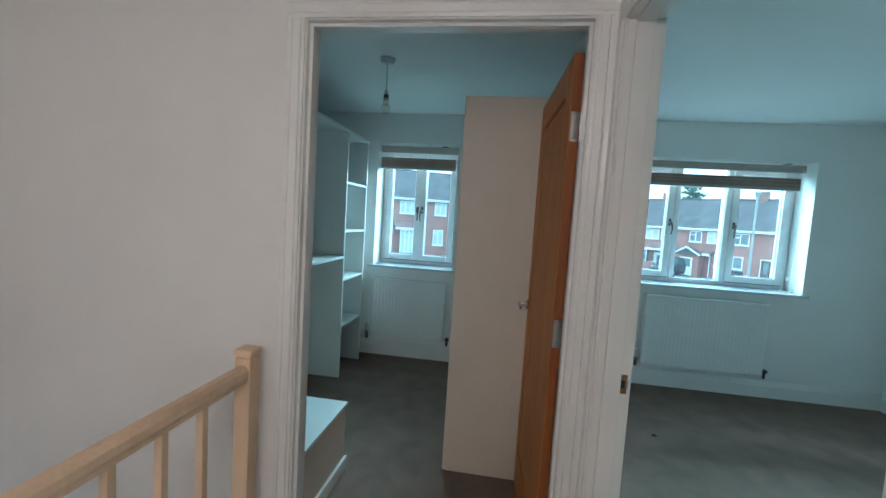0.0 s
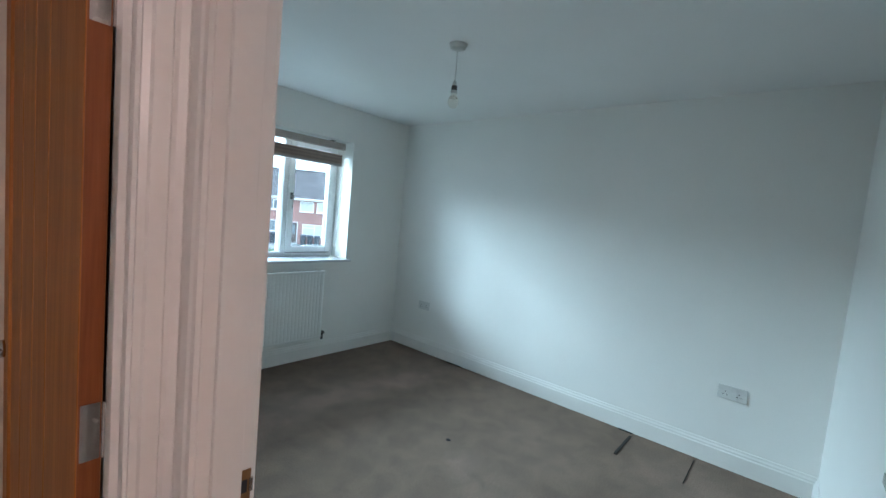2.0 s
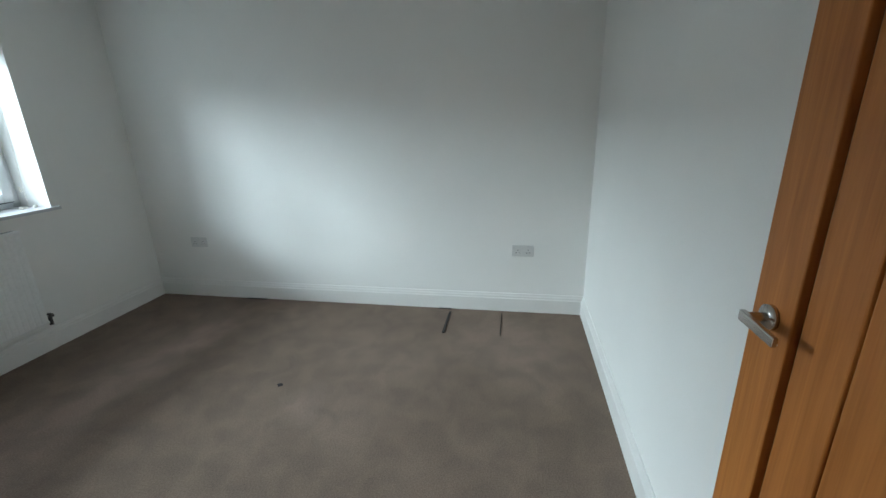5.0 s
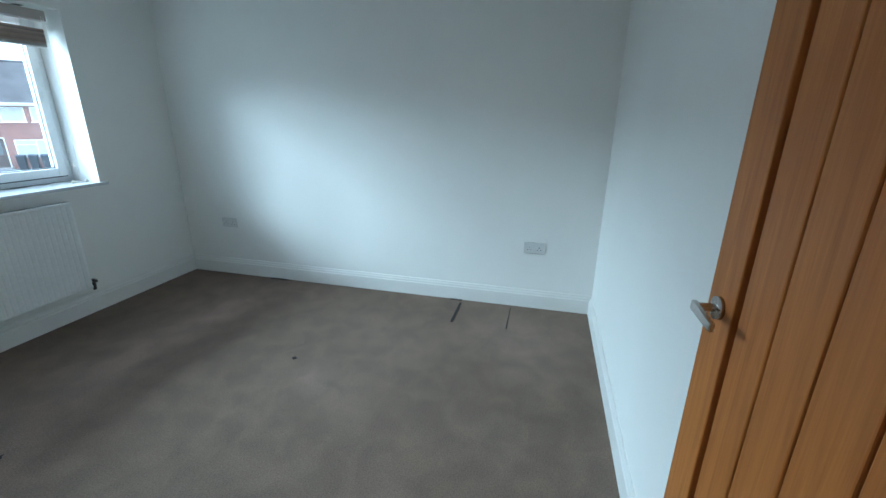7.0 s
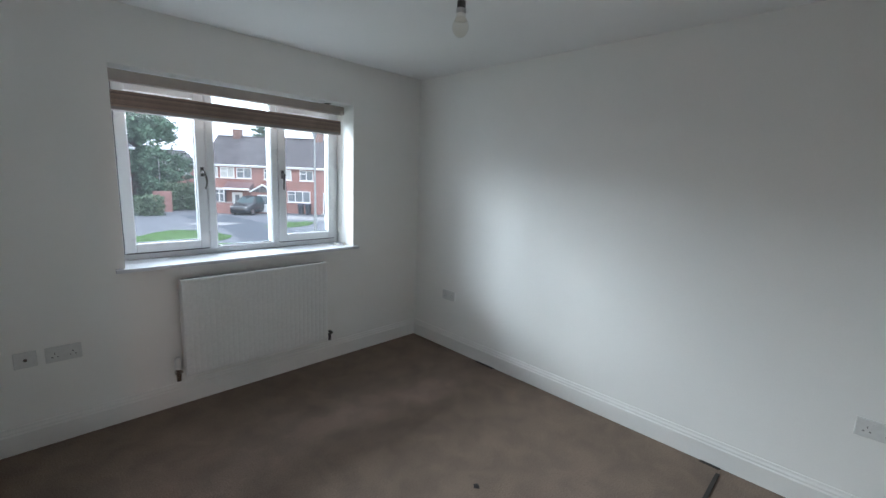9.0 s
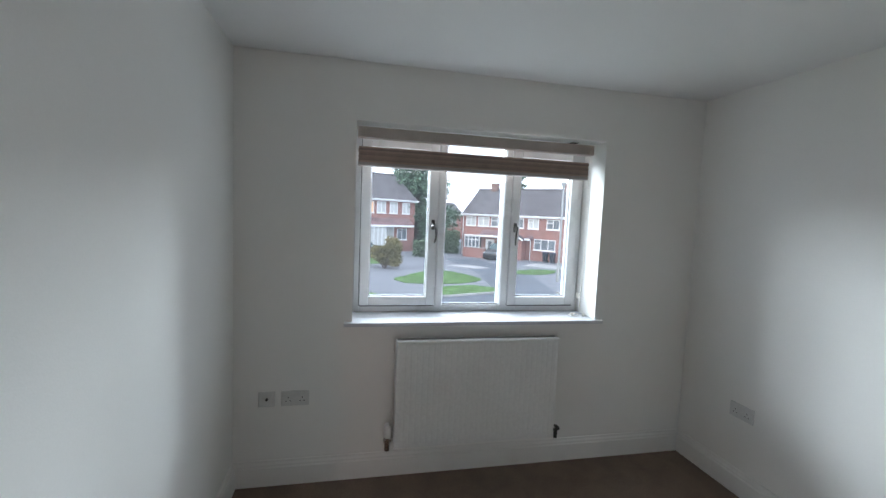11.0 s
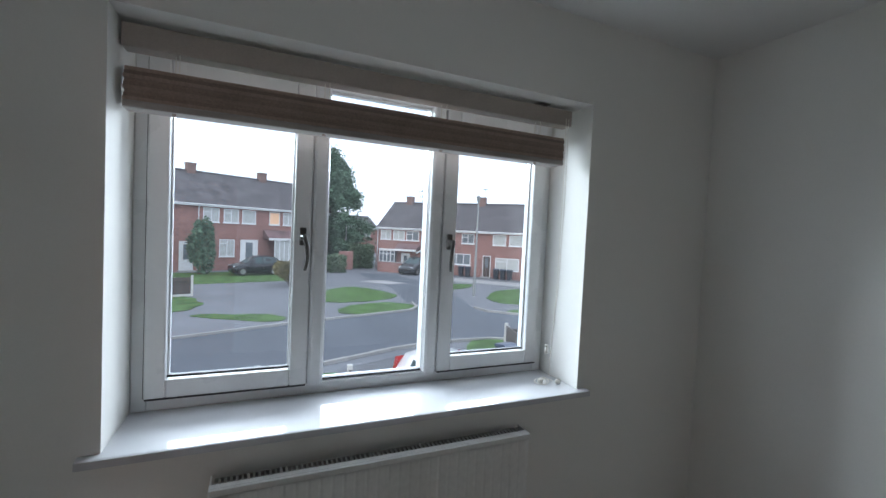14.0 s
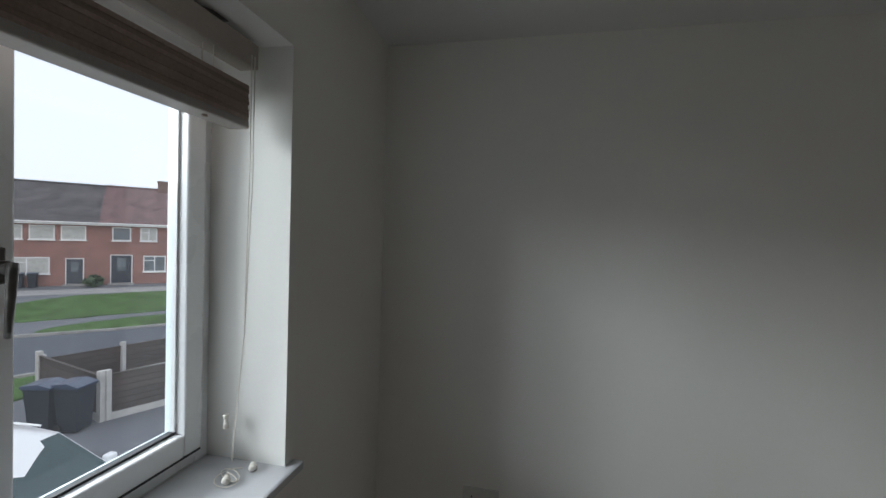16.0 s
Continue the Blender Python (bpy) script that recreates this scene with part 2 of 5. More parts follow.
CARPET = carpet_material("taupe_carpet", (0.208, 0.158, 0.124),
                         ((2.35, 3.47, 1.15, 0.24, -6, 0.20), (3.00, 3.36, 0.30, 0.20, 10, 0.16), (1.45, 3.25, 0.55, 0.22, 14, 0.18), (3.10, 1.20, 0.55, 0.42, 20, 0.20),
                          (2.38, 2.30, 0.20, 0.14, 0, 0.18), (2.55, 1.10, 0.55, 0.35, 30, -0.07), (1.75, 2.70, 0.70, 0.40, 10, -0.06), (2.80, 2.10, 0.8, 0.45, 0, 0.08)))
OAK = oak_material("oak_veneer", (0.55, 0.215, 0.048), (0.36, 0.125, 0.025))
OAKDARK = oak_material("oak_edge", (0.30, 0.10, 0.028), (0.20, 0.06, 0.018))
# oak darkened to near black: the shade inside the door grooves, as colour
OAKSHADE = oak_material("oak_groove_shade", (0.10, 0.036, 0.013), (0.07, 0.024, 0.009))
PINE = oak_material("painted_pine", (0.76, 0.575, 0.39), (0.69, 0.51, 0.33))
CHROME = material("brushed_chrome", (0.55, 0.53, 0.50), rough=0.25, metal=1.0, vary=0.05, scale=30, fine=200, bump=0.01)
DARKMETAL = material("dark_pewter", (0.10, 0.095, 0.09), rough=0.35, metal=0.9, vary=0.1, scale=30, bump=0.01)
BRONZE = material("aged_brass", (0.30, 0.18, 0.09), rough=0.4, metal=0.9, vary=0.2, scale=40, bump=0.02)
PLASTIC = material("white_plastic", (0.66, 0.66, 0.64), rough=0.35, vary=0.02, scale=10, bump=0.0)
RADW = material("radiator_enamel", (0.77, 0.77, 0.75), rough=0.35, vary=0.02, scale=5, bump=0.0)
GRILLE = material("radiator_grille", (0.35, 0.35, 0.33), rough=0.5, vary=0.1, scale=20, bump=0)
BLIND = material("woven_taupe_slat", (0.28, 0.21, 0.175), rough=0.7, vary=0.12, scale=14, fine=150, bump=0.1, fine_vary=0.12, obj=0.22)
BLINDHEAD = material("taupe_blind_headrail", (0.42, 0.37, 0.33), rough=0.6, vary=0.06, scale=10, fine=150, bump=0.04)
BLINDRAIL = material("pale_blind_rail", (0.34, 0.31, 0.29), rough=0.5, vary=0.06, scale=10, fine=150, bump=0.04)
CORD = material("white_cord", (0.75, 0.72, 0.66), rough=0.8, bump=0)
DIRT = material("dark_dirt", (0.035, 0.03, 0.028), rough=0.95, bump=0)
CUT = material("carpet_cut_edge", (0.035, 0.03, 0.026), rough=0.95, bump=0)
GLASS = glass_material("window_glass", (0.92, 0.97, 1.0), dust=0.005)
BULB = glass_material("bulb_glass", (0.95, 0.93, 0.9))
ASPHALT = material("asphalt", (0.078, 0.088, 0.106), rough=0.9, vary=0.16, scale=0.25, fine=25, bump=0.2, fine_vary=0.12)
DRIVE = material("driveway_tarmac", (0.10, 0.103, 0.112), rough=0.9, vary=0.16, scale=0.5, fine=30, bump=0.2, fine_vary=0.12)
PAVING = material("pavement_concrete", (0.138, 0.144, 0.16), rough=0.9, vary=0.12, scale=0.6, fine=20, bump=0.15, fine_vary=0.08)
SLABS = material("pale_paving_slab", (0.30, 0.295, 0.29), rough=0.85, vary=0.1, scale=1.0, fine=20, bump=0.1)
KERB = material("kerb_concrete", (0.30, 0.295, 0.285), rough=0.9, vary=0.15, scale=1.0, fine=20, bump=0.1, obj=0.1)
GRASS = material("lawn_grass", (0.072, 0.128, 0.042), rough=0.95, vary=0.42, scale=1.5, fine=40, bump=0.6, fine_vary=0.3, spec=0.1)
BRICK = brick_material("red_brick", (0.285, 0.153, 0.135), (1.1, 1.2, 1.2))
CHIMNEY = brick_material("sooty_brick", (0.20, 0.13, 0.115), (1.1, 1.2, 1.2))
TILE = tile_material("brown_roof_tile", (0.088, 0.08, 0.085))
TILERED = tile_material("red_roof_tile", (0.16, 0.10, 0.10))
WINDARK = material("dark_window_pane", (0.16, 0.18, 0.2), rough=0.08, vary=0.3, scale=1.2, bump=0)
CURTAIN = material("net_curtain", (0.45, 0.46, 0.45), rough=0.4, vary=0.12, scale=3, bump=0)
TRIM = material("white_fascia", (0.72, 0.72, 0.72), rough=0.4, vary=0.04, scale=2, bump=0)
DOORDARK = material("dark_front_door", (0.04, 0.05, 0.07), rough=0.4, vary=0.05, bump=0)
DOORWHITE = material("white_front_door", (0.7, 0.7, 0.7), rough=0.4, vary=0.05, bump=0)
DOORBROWN = material("brown_passage_door", (0.06, 0.04, 0.035), rough=0.6, vary=0.1, bump=0)
BARK = material("bark", (0.09, 0.065, 0.05), rough=0.95, vary=0.3, scale=3, fine=20, bump=0.5)
LEAFDARK = material("conifer_leaf", (0.088, 0.15, 0.092), rough=0.8, vary=0.25, scale=2, bump=0, island=0.35)
LEAFMID = material("hedge_leaf", (0.085, 0.125, 0.07), rough=0.8, vary=0.25, scale=2, bump=0, island=0.35)
LEAFYEL = material("shrub_leaf", (0.15, 0.13, 0.05), rough=0.8, vary=0.25, scale=2, bump=0, island=0.35)
CARWHITE = material("white_car_paint", (0.78, 0.79, 0.80), rough=0.15, vary=0.02, bump=0)
CARBLACK = material("black_car_paint", (0.012, 0.013, 0.018), rough=0.12, vary=0.05, bump=0)
CARGREY = material("grey_car_paint", (0.035, 0.037, 0.042), rough=0.2, vary=0.05, bump=0)
CARRED = material("red_car_paint", (0.36, 0.09, 0.09), rough=0.2, vary=0.05, bump=0)
CARGLASS = material("tinted_car_glass", (0.035, 0.062, 0.066), rough=0.05, vary=0.05, bump=0, spec=0.4)
TYRE = material("tyre_rubber", (0.015, 0.015, 0.016), rough=0.85, bump=0)
ALLOY = material("alloy_wheel", (0.45, 0.45, 0.46), rough=0.3, metal=0.9, bump=0)
TAILRED = material("red_lamp_lens", (0.45, 0.012, 0.015), rough=0.15, bump=0)
HEADLAMP = material("clear_lamp_lens", (0.6, 0.62, 0.64), rough=0.1, bump=0)
BINBLACK = material("dark_bin_plastic", (0.013, 0.019, 0.031), rough=0.6, vary=0.1, bump=0)
BINLID = material("blue_bin_lid", (0.035, 0.055, 0.10), rough=0.3, vary=0.1, bump=0)
POST = material("concrete_post", (0.50, 0.49, 0.47), rough=0.9, vary=0.1, scale=4, bump=0.1)
FENCE = material("weathered_fence_board", (0.075, 0.06, 0.055), rough=0.9, vary=0.2, scale=3, bump=0.2, obj=0.2)
STEEL = material("galvanised_steel", (0.33, 0.34, 0.34), rough=0.5, metal=0.6, bump=0)


# ---- small tools ----
def block(bm, x0, x1, y0, y1, z0, z1, bevel=0.0):
    r = bmesh.ops.create_cube(bm, size=1, matrix=Matrix.Translation(((x0 + x1) / 2, (y0 + y1) / 2, (z0 + z1) / 2)) @ Matrix.Diagonal((x1 - x0, y1 - y0, z1 - z0, 1)))
    if bevel:
        edges = list({e for v in r["verts"] for e in v.link_edges})
        bmesh.ops.bevel(bm, geom=edges, offset=bevel, segments=2, affect="EDGES", profile=0.5)
    return bm


def cone(bm, x, y, z0, z1, r0, r1, seg=16, axis="Z"):
    m = Matrix.Translation((x, y, (z0 + z1) / 2))
    bmesh.ops.create_cone(bm, cap_ends=True, segments=seg, radius1=r0, radius2=r1, depth=z1 - z0, matrix=m)
    return bm


def rod(bm, a, b, r, seg=10, r2=None):
    a, b = Vector(a), Vector(b)
    m = Matrix.Translation((a + b) / 2) @ (b - a).to_track_quat("Z", "Y").to_matrix().to_4x4()
    bmesh.ops.create_cone(bm, cap_ends=True, segments=seg, radius1=r, radius2=r if r2 is None else r2, depth=(b - a).length, matrix=m)
    return bm


def prism(bm, poly, a, b, axis):
    """Extrude a 2D outline from a to b along an axis."""
    def put(p, q, s):
        return {"x": (s, p, q), "y": (p, s, q), "z": (p, q, s)}[axis]
    lo = [bm.verts.new(put(p, q, a)) for p, q in poly]
    hi = [bm.verts.new(put(p, q, b)) for p, q in poly]
    n = len(poly)
    bm.faces.new(lo)
    bm.faces.new(hi[::-1])
    for i in range(n):
        bm.faces.new((lo[i], hi[i], hi[(i + 1) % n], lo[(i + 1) % n]))
    bmesh.ops.recalc_face_normals(bm, faces=bm.faces)
    return bm


def tube(bm, pts, radii, seg=10):
    """A smooth bent bar through the points."""
    rings, pts = [], [Vector(p) for p in pts]
    for i, p in enumerate(pts):
        d = (pts[min(i + 1, len(pts) - 1)] - pts[max(i - 1, 0)]).normalized()
        q = d.to_track_quat("Z", "Y")
        rings.append([bm.verts.new(p + q @ Vector((radii[i] * math.cos(k * math.tau / seg), radii[i] * math.sin(k * math.tau / seg), 0))) for k in range(seg)])
    for a, b in zip(rings, rings[1:]):
        for k in range(seg):
            j = min(range(seg), key=lambda m_: (b[m_].co - a[0].co).length) if k == 0 else j
            bm.faces.new((a[k], a[(k + 1) % seg], b[(k + 1 + j) % seg], b[(k + j) % seg]))
    bm.faces.new(rings[0][::-1])
    bm.faces.new(rings[-1])
    bmesh.ops.recalc_face_normals(bm, faces=bm.faces)
    return bm


def mesh_of(name, bm, mat, smooth=False):
    me = bpy.data.meshes.new(name)
    bm.to_mesh(me)
    bm.free()
    me.materials.append(mat)
    if smooth:
        for p in me.polygons:
            p.use_smooth = True
    return me


def part(name, bm, mat, parent, label="", smooth=False):
    ob = new(name, mesh_of(name, bm, mat, smooth))
    ob.parent = parent
    if label:
        tagged(ob, label)
    return ob


def thing(name, label, category, m=None, group="", kind=""):
    ob = new(name)
    ob.empty_display_size = 0.1
    if m is not None:
        ob.matrix_basis = m
    return tagged(ob, label, category, group, kind)


def solid(name, bm, mat, label, category, kind="", group="", smooth=False):
    return tagged(new(name, mesh_of(name, bm, mat, smooth)), label, category, group, kind)


def B():
    return bmesh.new()


# ---- the shell of the first floor ----
XW, XE, YS, YN, H = 0.82, 3.68, 0.70, 4.30, 2.37
XP = 0.728                     # landing side of the partition
YB0, YB1 = 1.72, 1.82          # wall with the box room's doorway
YO = 4.64                      # outer face of the window wall
JN, JF, DH = 0.700, 1.65, 2.01  # bedroom doorway: near jamb, far jamb, height
BX0, BX1, BH = -0.30, 0.645, 2.045
WX0, WX1, WZ0, WZ1 = 1.445, 2.975, 0.93, 2.055
VX0, VX1, VZ0, VZ1 = -0.855, -0.065, 0.90, 2.09
XL, YL, ZG = -1.62, -1.6, -2.6

bm = B()
block(bm, XL - 0.12, VX0, YN, YO, ZG, H)
block(bm, VX1, WX0, YN, YO, ZG, H)
block(bm, WX1, XE + 0.12, YN, YO, ZG, H)
for a, b, c, d in ((VX0, VX1, VZ0 - 0.022, VZ1), (WX0, WX1, WZ0 - 0.022, WZ1)):
    block(bm, a, b, YN, YO, ZG, c)
    block(bm, a, b, 4.547, 4.61, c, c + 0.021)
    block(bm, a, b, YN, YO, d, H)
solid("wall_north", bm, WALL, "white painted plaster wall with two deep window reveals", "wall", "structure")
solid("wall_east", block(B(), XE, XE + 0.12, YS - 0.12, YN, ZG, H), WALL, "plain white painted bedroom wall", "wall", "structure")
solid("wall_south", block(B(), XW, XE, YS - 0.12, YS, ZG, H), WALL, "plain white painted bedroom wall behind the door", "wall", "structure")
bm = B()
block(bm, XP, XW, JF + 0.03, YN, 0, H)
block(bm, XP, XW, YL, JN - 0.03, 0, H)
block(bm, XP, XW, JN - 0.03, JF + 0.03, DH + 0.03, H)
solid("wall_partition", bm, WALL, "white painted partition wall with the bedroom doorway", "wall", "structure")
bm = B()
block(bm, XL, BX0 - 0.03, YB0, YB1, 0, H)
block(bm, BX1 + 0.03, XP, YB0, YB1, 0, H)
block(bm, BX0 - 0.03, BX1 + 0.03, YB0, YB1, BH + 0.03, H)
block(bm, XL, -0.47, YB0, YB1, ZG, 0)
solid("wall_landing", bm, LAND, "white painted landing wall with the box room doorway", "wall", "structure")
bm = B()
block(bm, XL - 0.12, XL, YL - 0.12, YN, ZG, H)
solid("wall_west", bm, LAND, "plain white painted stairwell wall", "wall", "structure")
solid("wall_back", block(B(), XL, XW, YL - 0.12, YL, ZG, H), LAND, "plain white painted wall at the end of the landing", "wall", "structure")
solid("ceiling", block(B(), XL - 0.12, XE + 0.12, YL - 0.12, YO, H, H + 0.12), CEIL, "flat white painted ceiling", "ceiling", "structure")
bm = B()
block(bm, -0.47, XE, YL, YB1, -0.2, 0)
block(bm, XL, XE, YB1, YN, -0.2, 0)
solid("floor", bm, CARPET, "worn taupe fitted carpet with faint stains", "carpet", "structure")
solid("stairwell_floor", block(B(), XL, -0.47, YL, YB0, ZG, ZG + 0.05), CARPET, "carpeted floor at the foot of the stairwell", "floor", "structure")


def skirting(name, runs, mat=GLOSS):
    """Moulded skirting: runs of (axis, fixed, a, b, side), side is the way into the room."""
    for axis, fixed, a, b, side in runs:
        prof = [(0, 0), (0.018, 0), (0.018, 0.105), (0.013, 0.112), (0.013, 0.122), (0.008, 0.132), (0.006, 0.145), (0, 0.145)]
        bm = prism(B(), [(fixed + side * p, q) for p, q in prof], a, b, axis)
        solid(name, bm, mat, "white gloss moulded skirting board along the wall", "skirting board", "structure")


skirting("baseboard", (("x", YN, XW, XE, -1), ("y", XE, YS, YN - 0.018, -1), ("x", YS, 1.56, XE - 0.018, 1), ("y", XW, JF + 0.09, YN - 0.018, 1),
                       ("x", YN, -1.0, XP, -1), ("x", YB0, -0.47, BX0 - 0.09, -1)))


# ---- windows ----
def window(name, x0, x1, z0, z1, sashes, label):
    """uPVC window; sashes: (glass x0, glass x1, opens, side of the handle)."""
    yi, yo = 4.545, 4.615
    w = thing(name, label, "window", kind="structure")
    bm = B()
    block(bm, x0, x0 + 0.042, yi, yo, z0, z1, 0.004)
    block(bm, x1 - 0.042, x1, yi, yo, z0, z1, 0.004)
    block(bm, x0 + 0.042, x1 - 0.042, yi + 0.001, yo, z0, z0 + 0.042, 0.004)
    block(bm, x0 + 0.042, x1 - 0.042, yi + 0.001, yo, z1 - 0.042, z1, 0.004)
    part("window_frame", bm, UPVC, w)
    for i in range(len(sashes) - 1):
        left, right = sashes[i], sashes[i + 1]
        a = left[1] + (0.055 if left[2] else 0.0)
        b = right[0] - (0.055 if right[2] else 0.0)
        part("mullion", block(B(), a - 0.004, b + 0.004, yi + 0.002, yo, z0 + 0.042, z1 - 0.042, 0.004), UPVC, w)
        if left[2] != right[2]:
            # rounded cover bar beside the fixed light, tapering off over the bottom rail
            c0, c1 = (a + 0.004, b + 0.002) if left[2] else (a - 0.002, b - 0.004)
            bar = prism(B(), [(c0, yi + 0.001), (c0 + 0.003, yi - 0.010), (c0 + 0.012, yi - 0.016), (c1 - 0.012, yi - 0.016), (c1 - 0.003, yi - 0.010), (c1, yi + 0.001)], z0 + 0.026, z1 - 0.03, "z")
            for v in bar.verts:
                if v.co.z < z0 + 0.1:
                    v.co.z += 0.018 * min(1.0, abs(v.co.x - (c0 + c1) / 2) / ((c1 - c0) / 2))
            part("mullion_cover", bar, UPVC, w, "rounded white mullion cover")
    for g0, g1, opens, side in sashes:
        gz0, gz1 = (z0 + 0.10, z1 - 0.10) if opens else (z0 + 0.045, z1 - 0.045)
        if opens:
            s = 0.058
            bm = B()
            for a, b, c, d in ((g0 - s, g0, gz0 - s, gz1 + s), (g1, g1 + s, gz0 - s, gz1 + s), (g0, g1, gz0 - s, gz0), (g0, g1, gz1, gz1 + s)):
                block(bm, a, b, yi - 0.016, yo - 0.02, c, d, 0.005)
            sash = part("sash", bm, UPVC, w)
            bm = B()
            hinge = (g0 - s - 0.003, g0 - s + 0.002) if side > 0 else (g1 + s - 0.002, g1 + s + 0.003)
            for a, b, c, d in ((*hinge, gz0 - s, gz1 + s), (g0 - s, g1 + s, gz0 - s - 0.003, gz0 - s + 0.002)):
                block(bm, a, b, yi - 0.004, yi + 0.004, c, d)
            block(bm, g0 - s + 0.004, g1 + s - 0.004, yi - 0.0145, yi + 0.002, gz0 - s - 0.005, gz0 - s)
            part("seal", bm, GASKET, sash, "thin dark rubber seal")
            hx = g1 + 0.030 if side > 0 else g0 - 0.030
            hz = z0 + 0.560
            bm = B()
            block(bm, hx - 0.011, hx + 0.011, yi - 0.028, yi - 0.015, hz - 0.028, hz + 0.034, 0.004)
            cone(bm, hx, yi - 0.034, hz - 0.012, hz + 0.012, 0.013, 0.011, 12)
            part("handle_base", bm, DARKMETAL, sash, "dark pewter handle rose")
            bm = B()
            rod(bm, (hx, yi - 0.030, hz), (hx, yi - 0.058, hz - 0.002), 0.010, 10)
            pts = [(hx + side * 0.012 * math.sin(t * 2.6), yi - 0.058 - 0.014 * math.sin(t * 3.1), hz + 0.008 - 0.118 * t) for t in [k / 9 for k in range(10)]]
            tube(bm, pts, [0.0082 - 0.0030 * k / 9 for k in range(10)], 9)
            part("handle", bm, DARKMETAL, sash, "dark curved monkey-tail window handle", True)
        bm = B()
        block(bm, g0, g1, yi + 0.012, yi + 0.03, gz0, gz0 + 0.006)
        part("gasket", bm, GASKET, w, "black glazing gasket")
        bm = B()
        for a, b in ((g0, g0 + 0.006), (g1 - 0.006, g1)):
            block(bm, a, b, yi + 0.012, yi + 0.03, gz0 + 0.006, gz1 - 0.006)
        block(bm, g0, g1, yi + 0.012, yi + 0.03, gz1 - 0.006, gz1)
        part("glazing_bead", bm, UPVC, w, "white glazing bead")
        pane = part("pane", block(B(), g0 + 0.001, g1 - 0.001, yi + 0.020, yi + 0.024, gz0 + 0.001, gz1 - 0.001), GLASS, w, "clear slightly smeared glass pane")
        pane.visible_shadow = False
    return w


window("window_1", WX0, WX1, WZ0, WZ1, ((1.540, 1.903, True, 1), (2.015, 2.405, False, 0), (2.517, 2.880, True, -1)), "white uPVC window with three lights overlooking the street")
window("window_2", VX0, VX1, VZ0, VZ1, ((-0.760, -0.515, True, 1), (-0.405, -0.160, True, -1)), "white uPVC two-light window in the box room")


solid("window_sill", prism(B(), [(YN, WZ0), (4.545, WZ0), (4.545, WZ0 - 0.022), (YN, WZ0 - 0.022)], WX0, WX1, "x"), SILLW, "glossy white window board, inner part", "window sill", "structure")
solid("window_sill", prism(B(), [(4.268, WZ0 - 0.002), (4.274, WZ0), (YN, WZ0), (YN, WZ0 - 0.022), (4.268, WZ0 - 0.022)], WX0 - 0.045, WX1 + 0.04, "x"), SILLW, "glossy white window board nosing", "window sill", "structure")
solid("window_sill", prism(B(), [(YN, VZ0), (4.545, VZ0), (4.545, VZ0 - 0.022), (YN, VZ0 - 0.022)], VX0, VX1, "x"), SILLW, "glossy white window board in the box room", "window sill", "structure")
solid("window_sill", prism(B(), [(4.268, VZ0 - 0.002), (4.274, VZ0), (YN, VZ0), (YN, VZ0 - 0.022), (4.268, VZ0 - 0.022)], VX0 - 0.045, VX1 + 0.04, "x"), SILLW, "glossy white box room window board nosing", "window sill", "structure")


# ---- blinds ----
def blind(x0, x1, z1, label, slats=9):
    b = thing("blind", label, "window blind")
    zt = z1 - 0.014
    bm = B()
    block(bm, x0, x1, 4.375, 4.43, zt - 0.062, zt, 0.004)
    part("headrail", bm, BLINDHEAD, b, "pale taupe wooden headrail valance")
    base = zt - 0.215
    for k in range(slats):
        z = base + 0.0145 + k * 0.0098
        part("slat", block(B(), x0 + 0.004 + 0.002 * (k % 3), x1 - 0.034 + 0.002 * ((k * 2) % 3), 4.378 + 0.001 * (k % 2), 4.428 + 0.0015 * (k % 3), z, z + 0.0094), BLIND, b)
    part("bottom_rail", block(B(), x0 + 0.004, x1 - 0.034, 4.374, 4.432, base - 0.006, base + 0.0145, 0.004), BLINDRAIL, b, "pale bottom rail")
    n = 4
    for k in range(n):
        x = x0 + 0.12 + (x1 - x0 - 0.28) * k / (n - 1)
        bm = B()
        rod(bm, (x, 4.40, base + 0.10), (x, 4.40, zt - 0.05), 0.0012, 6)
        rod(bm, (x + 0.012, 4.382, base + 0.10), (x + 0.012, 4.382, zt - 0.05), 0.001, 6)
        part("ladder_cord", bm, CORD, b)
        part("cord_button", rod(B(), (x, 4.392, base - 0.0105), (x, 4.392, base - 0.005), 0.006, 10), BLIND, b, "small brown cord button")
    # loops of slack ladder tape beside the stacked slats
    pts = [(x1 - 0.030 + 0.007 * math.sin(k * 1.9), 4.385 + 0.004 * math.cos(k * 1.3), base - 0.004 + k * 0.0068) for k in range(17)]
    part("slack_tape", tube(B(), pts, [0.0035] * 17, 6), CORD, b, "loose white ladder tape")
    bm = prism(B(), [(x1 - 0.19, zt + 0.001), (x1 - 0.155, zt + 0.010), (x1 - 0.105, zt + 0.010), (x1 - 0.13, zt + 0.001)], 4.378, 4.41, "y")
    part("bracket", bm, DARKMETAL, b, "dark metal fixing bracket")
    return b


b1 = blind(1.452, 2.937, WZ1, "taupe wooden slatted blind pulled up to the top of the window")
for dx, dy in ((0, 0), (0.012, 0.008)):
    pts = [(2.905 + dx, 4.372, WZ1 - 0.05), (2.915 + dx, 4.380, 1.70), (2.925 + dx, 4.395 + dy, 1.30), (2.930 + dx * 0.7, 4.42 + dy, 1.05), (2.945 + dx * 0.5, 4.44 + dy, 0.940)]
    part("pull_cord", tube(B(), pts, [0.0016] * 5, 6), CORD, b1, "white pull cord hanging to the sill")
pts = [(2.885 + 0.05 * math.cos(k * 0.45) * (1 - k * 0.028), 4.40 + 0.035 * math.sin(k * 0.5), WZ0 + 0.003 + 0.0004 * k) for k in range(27)]
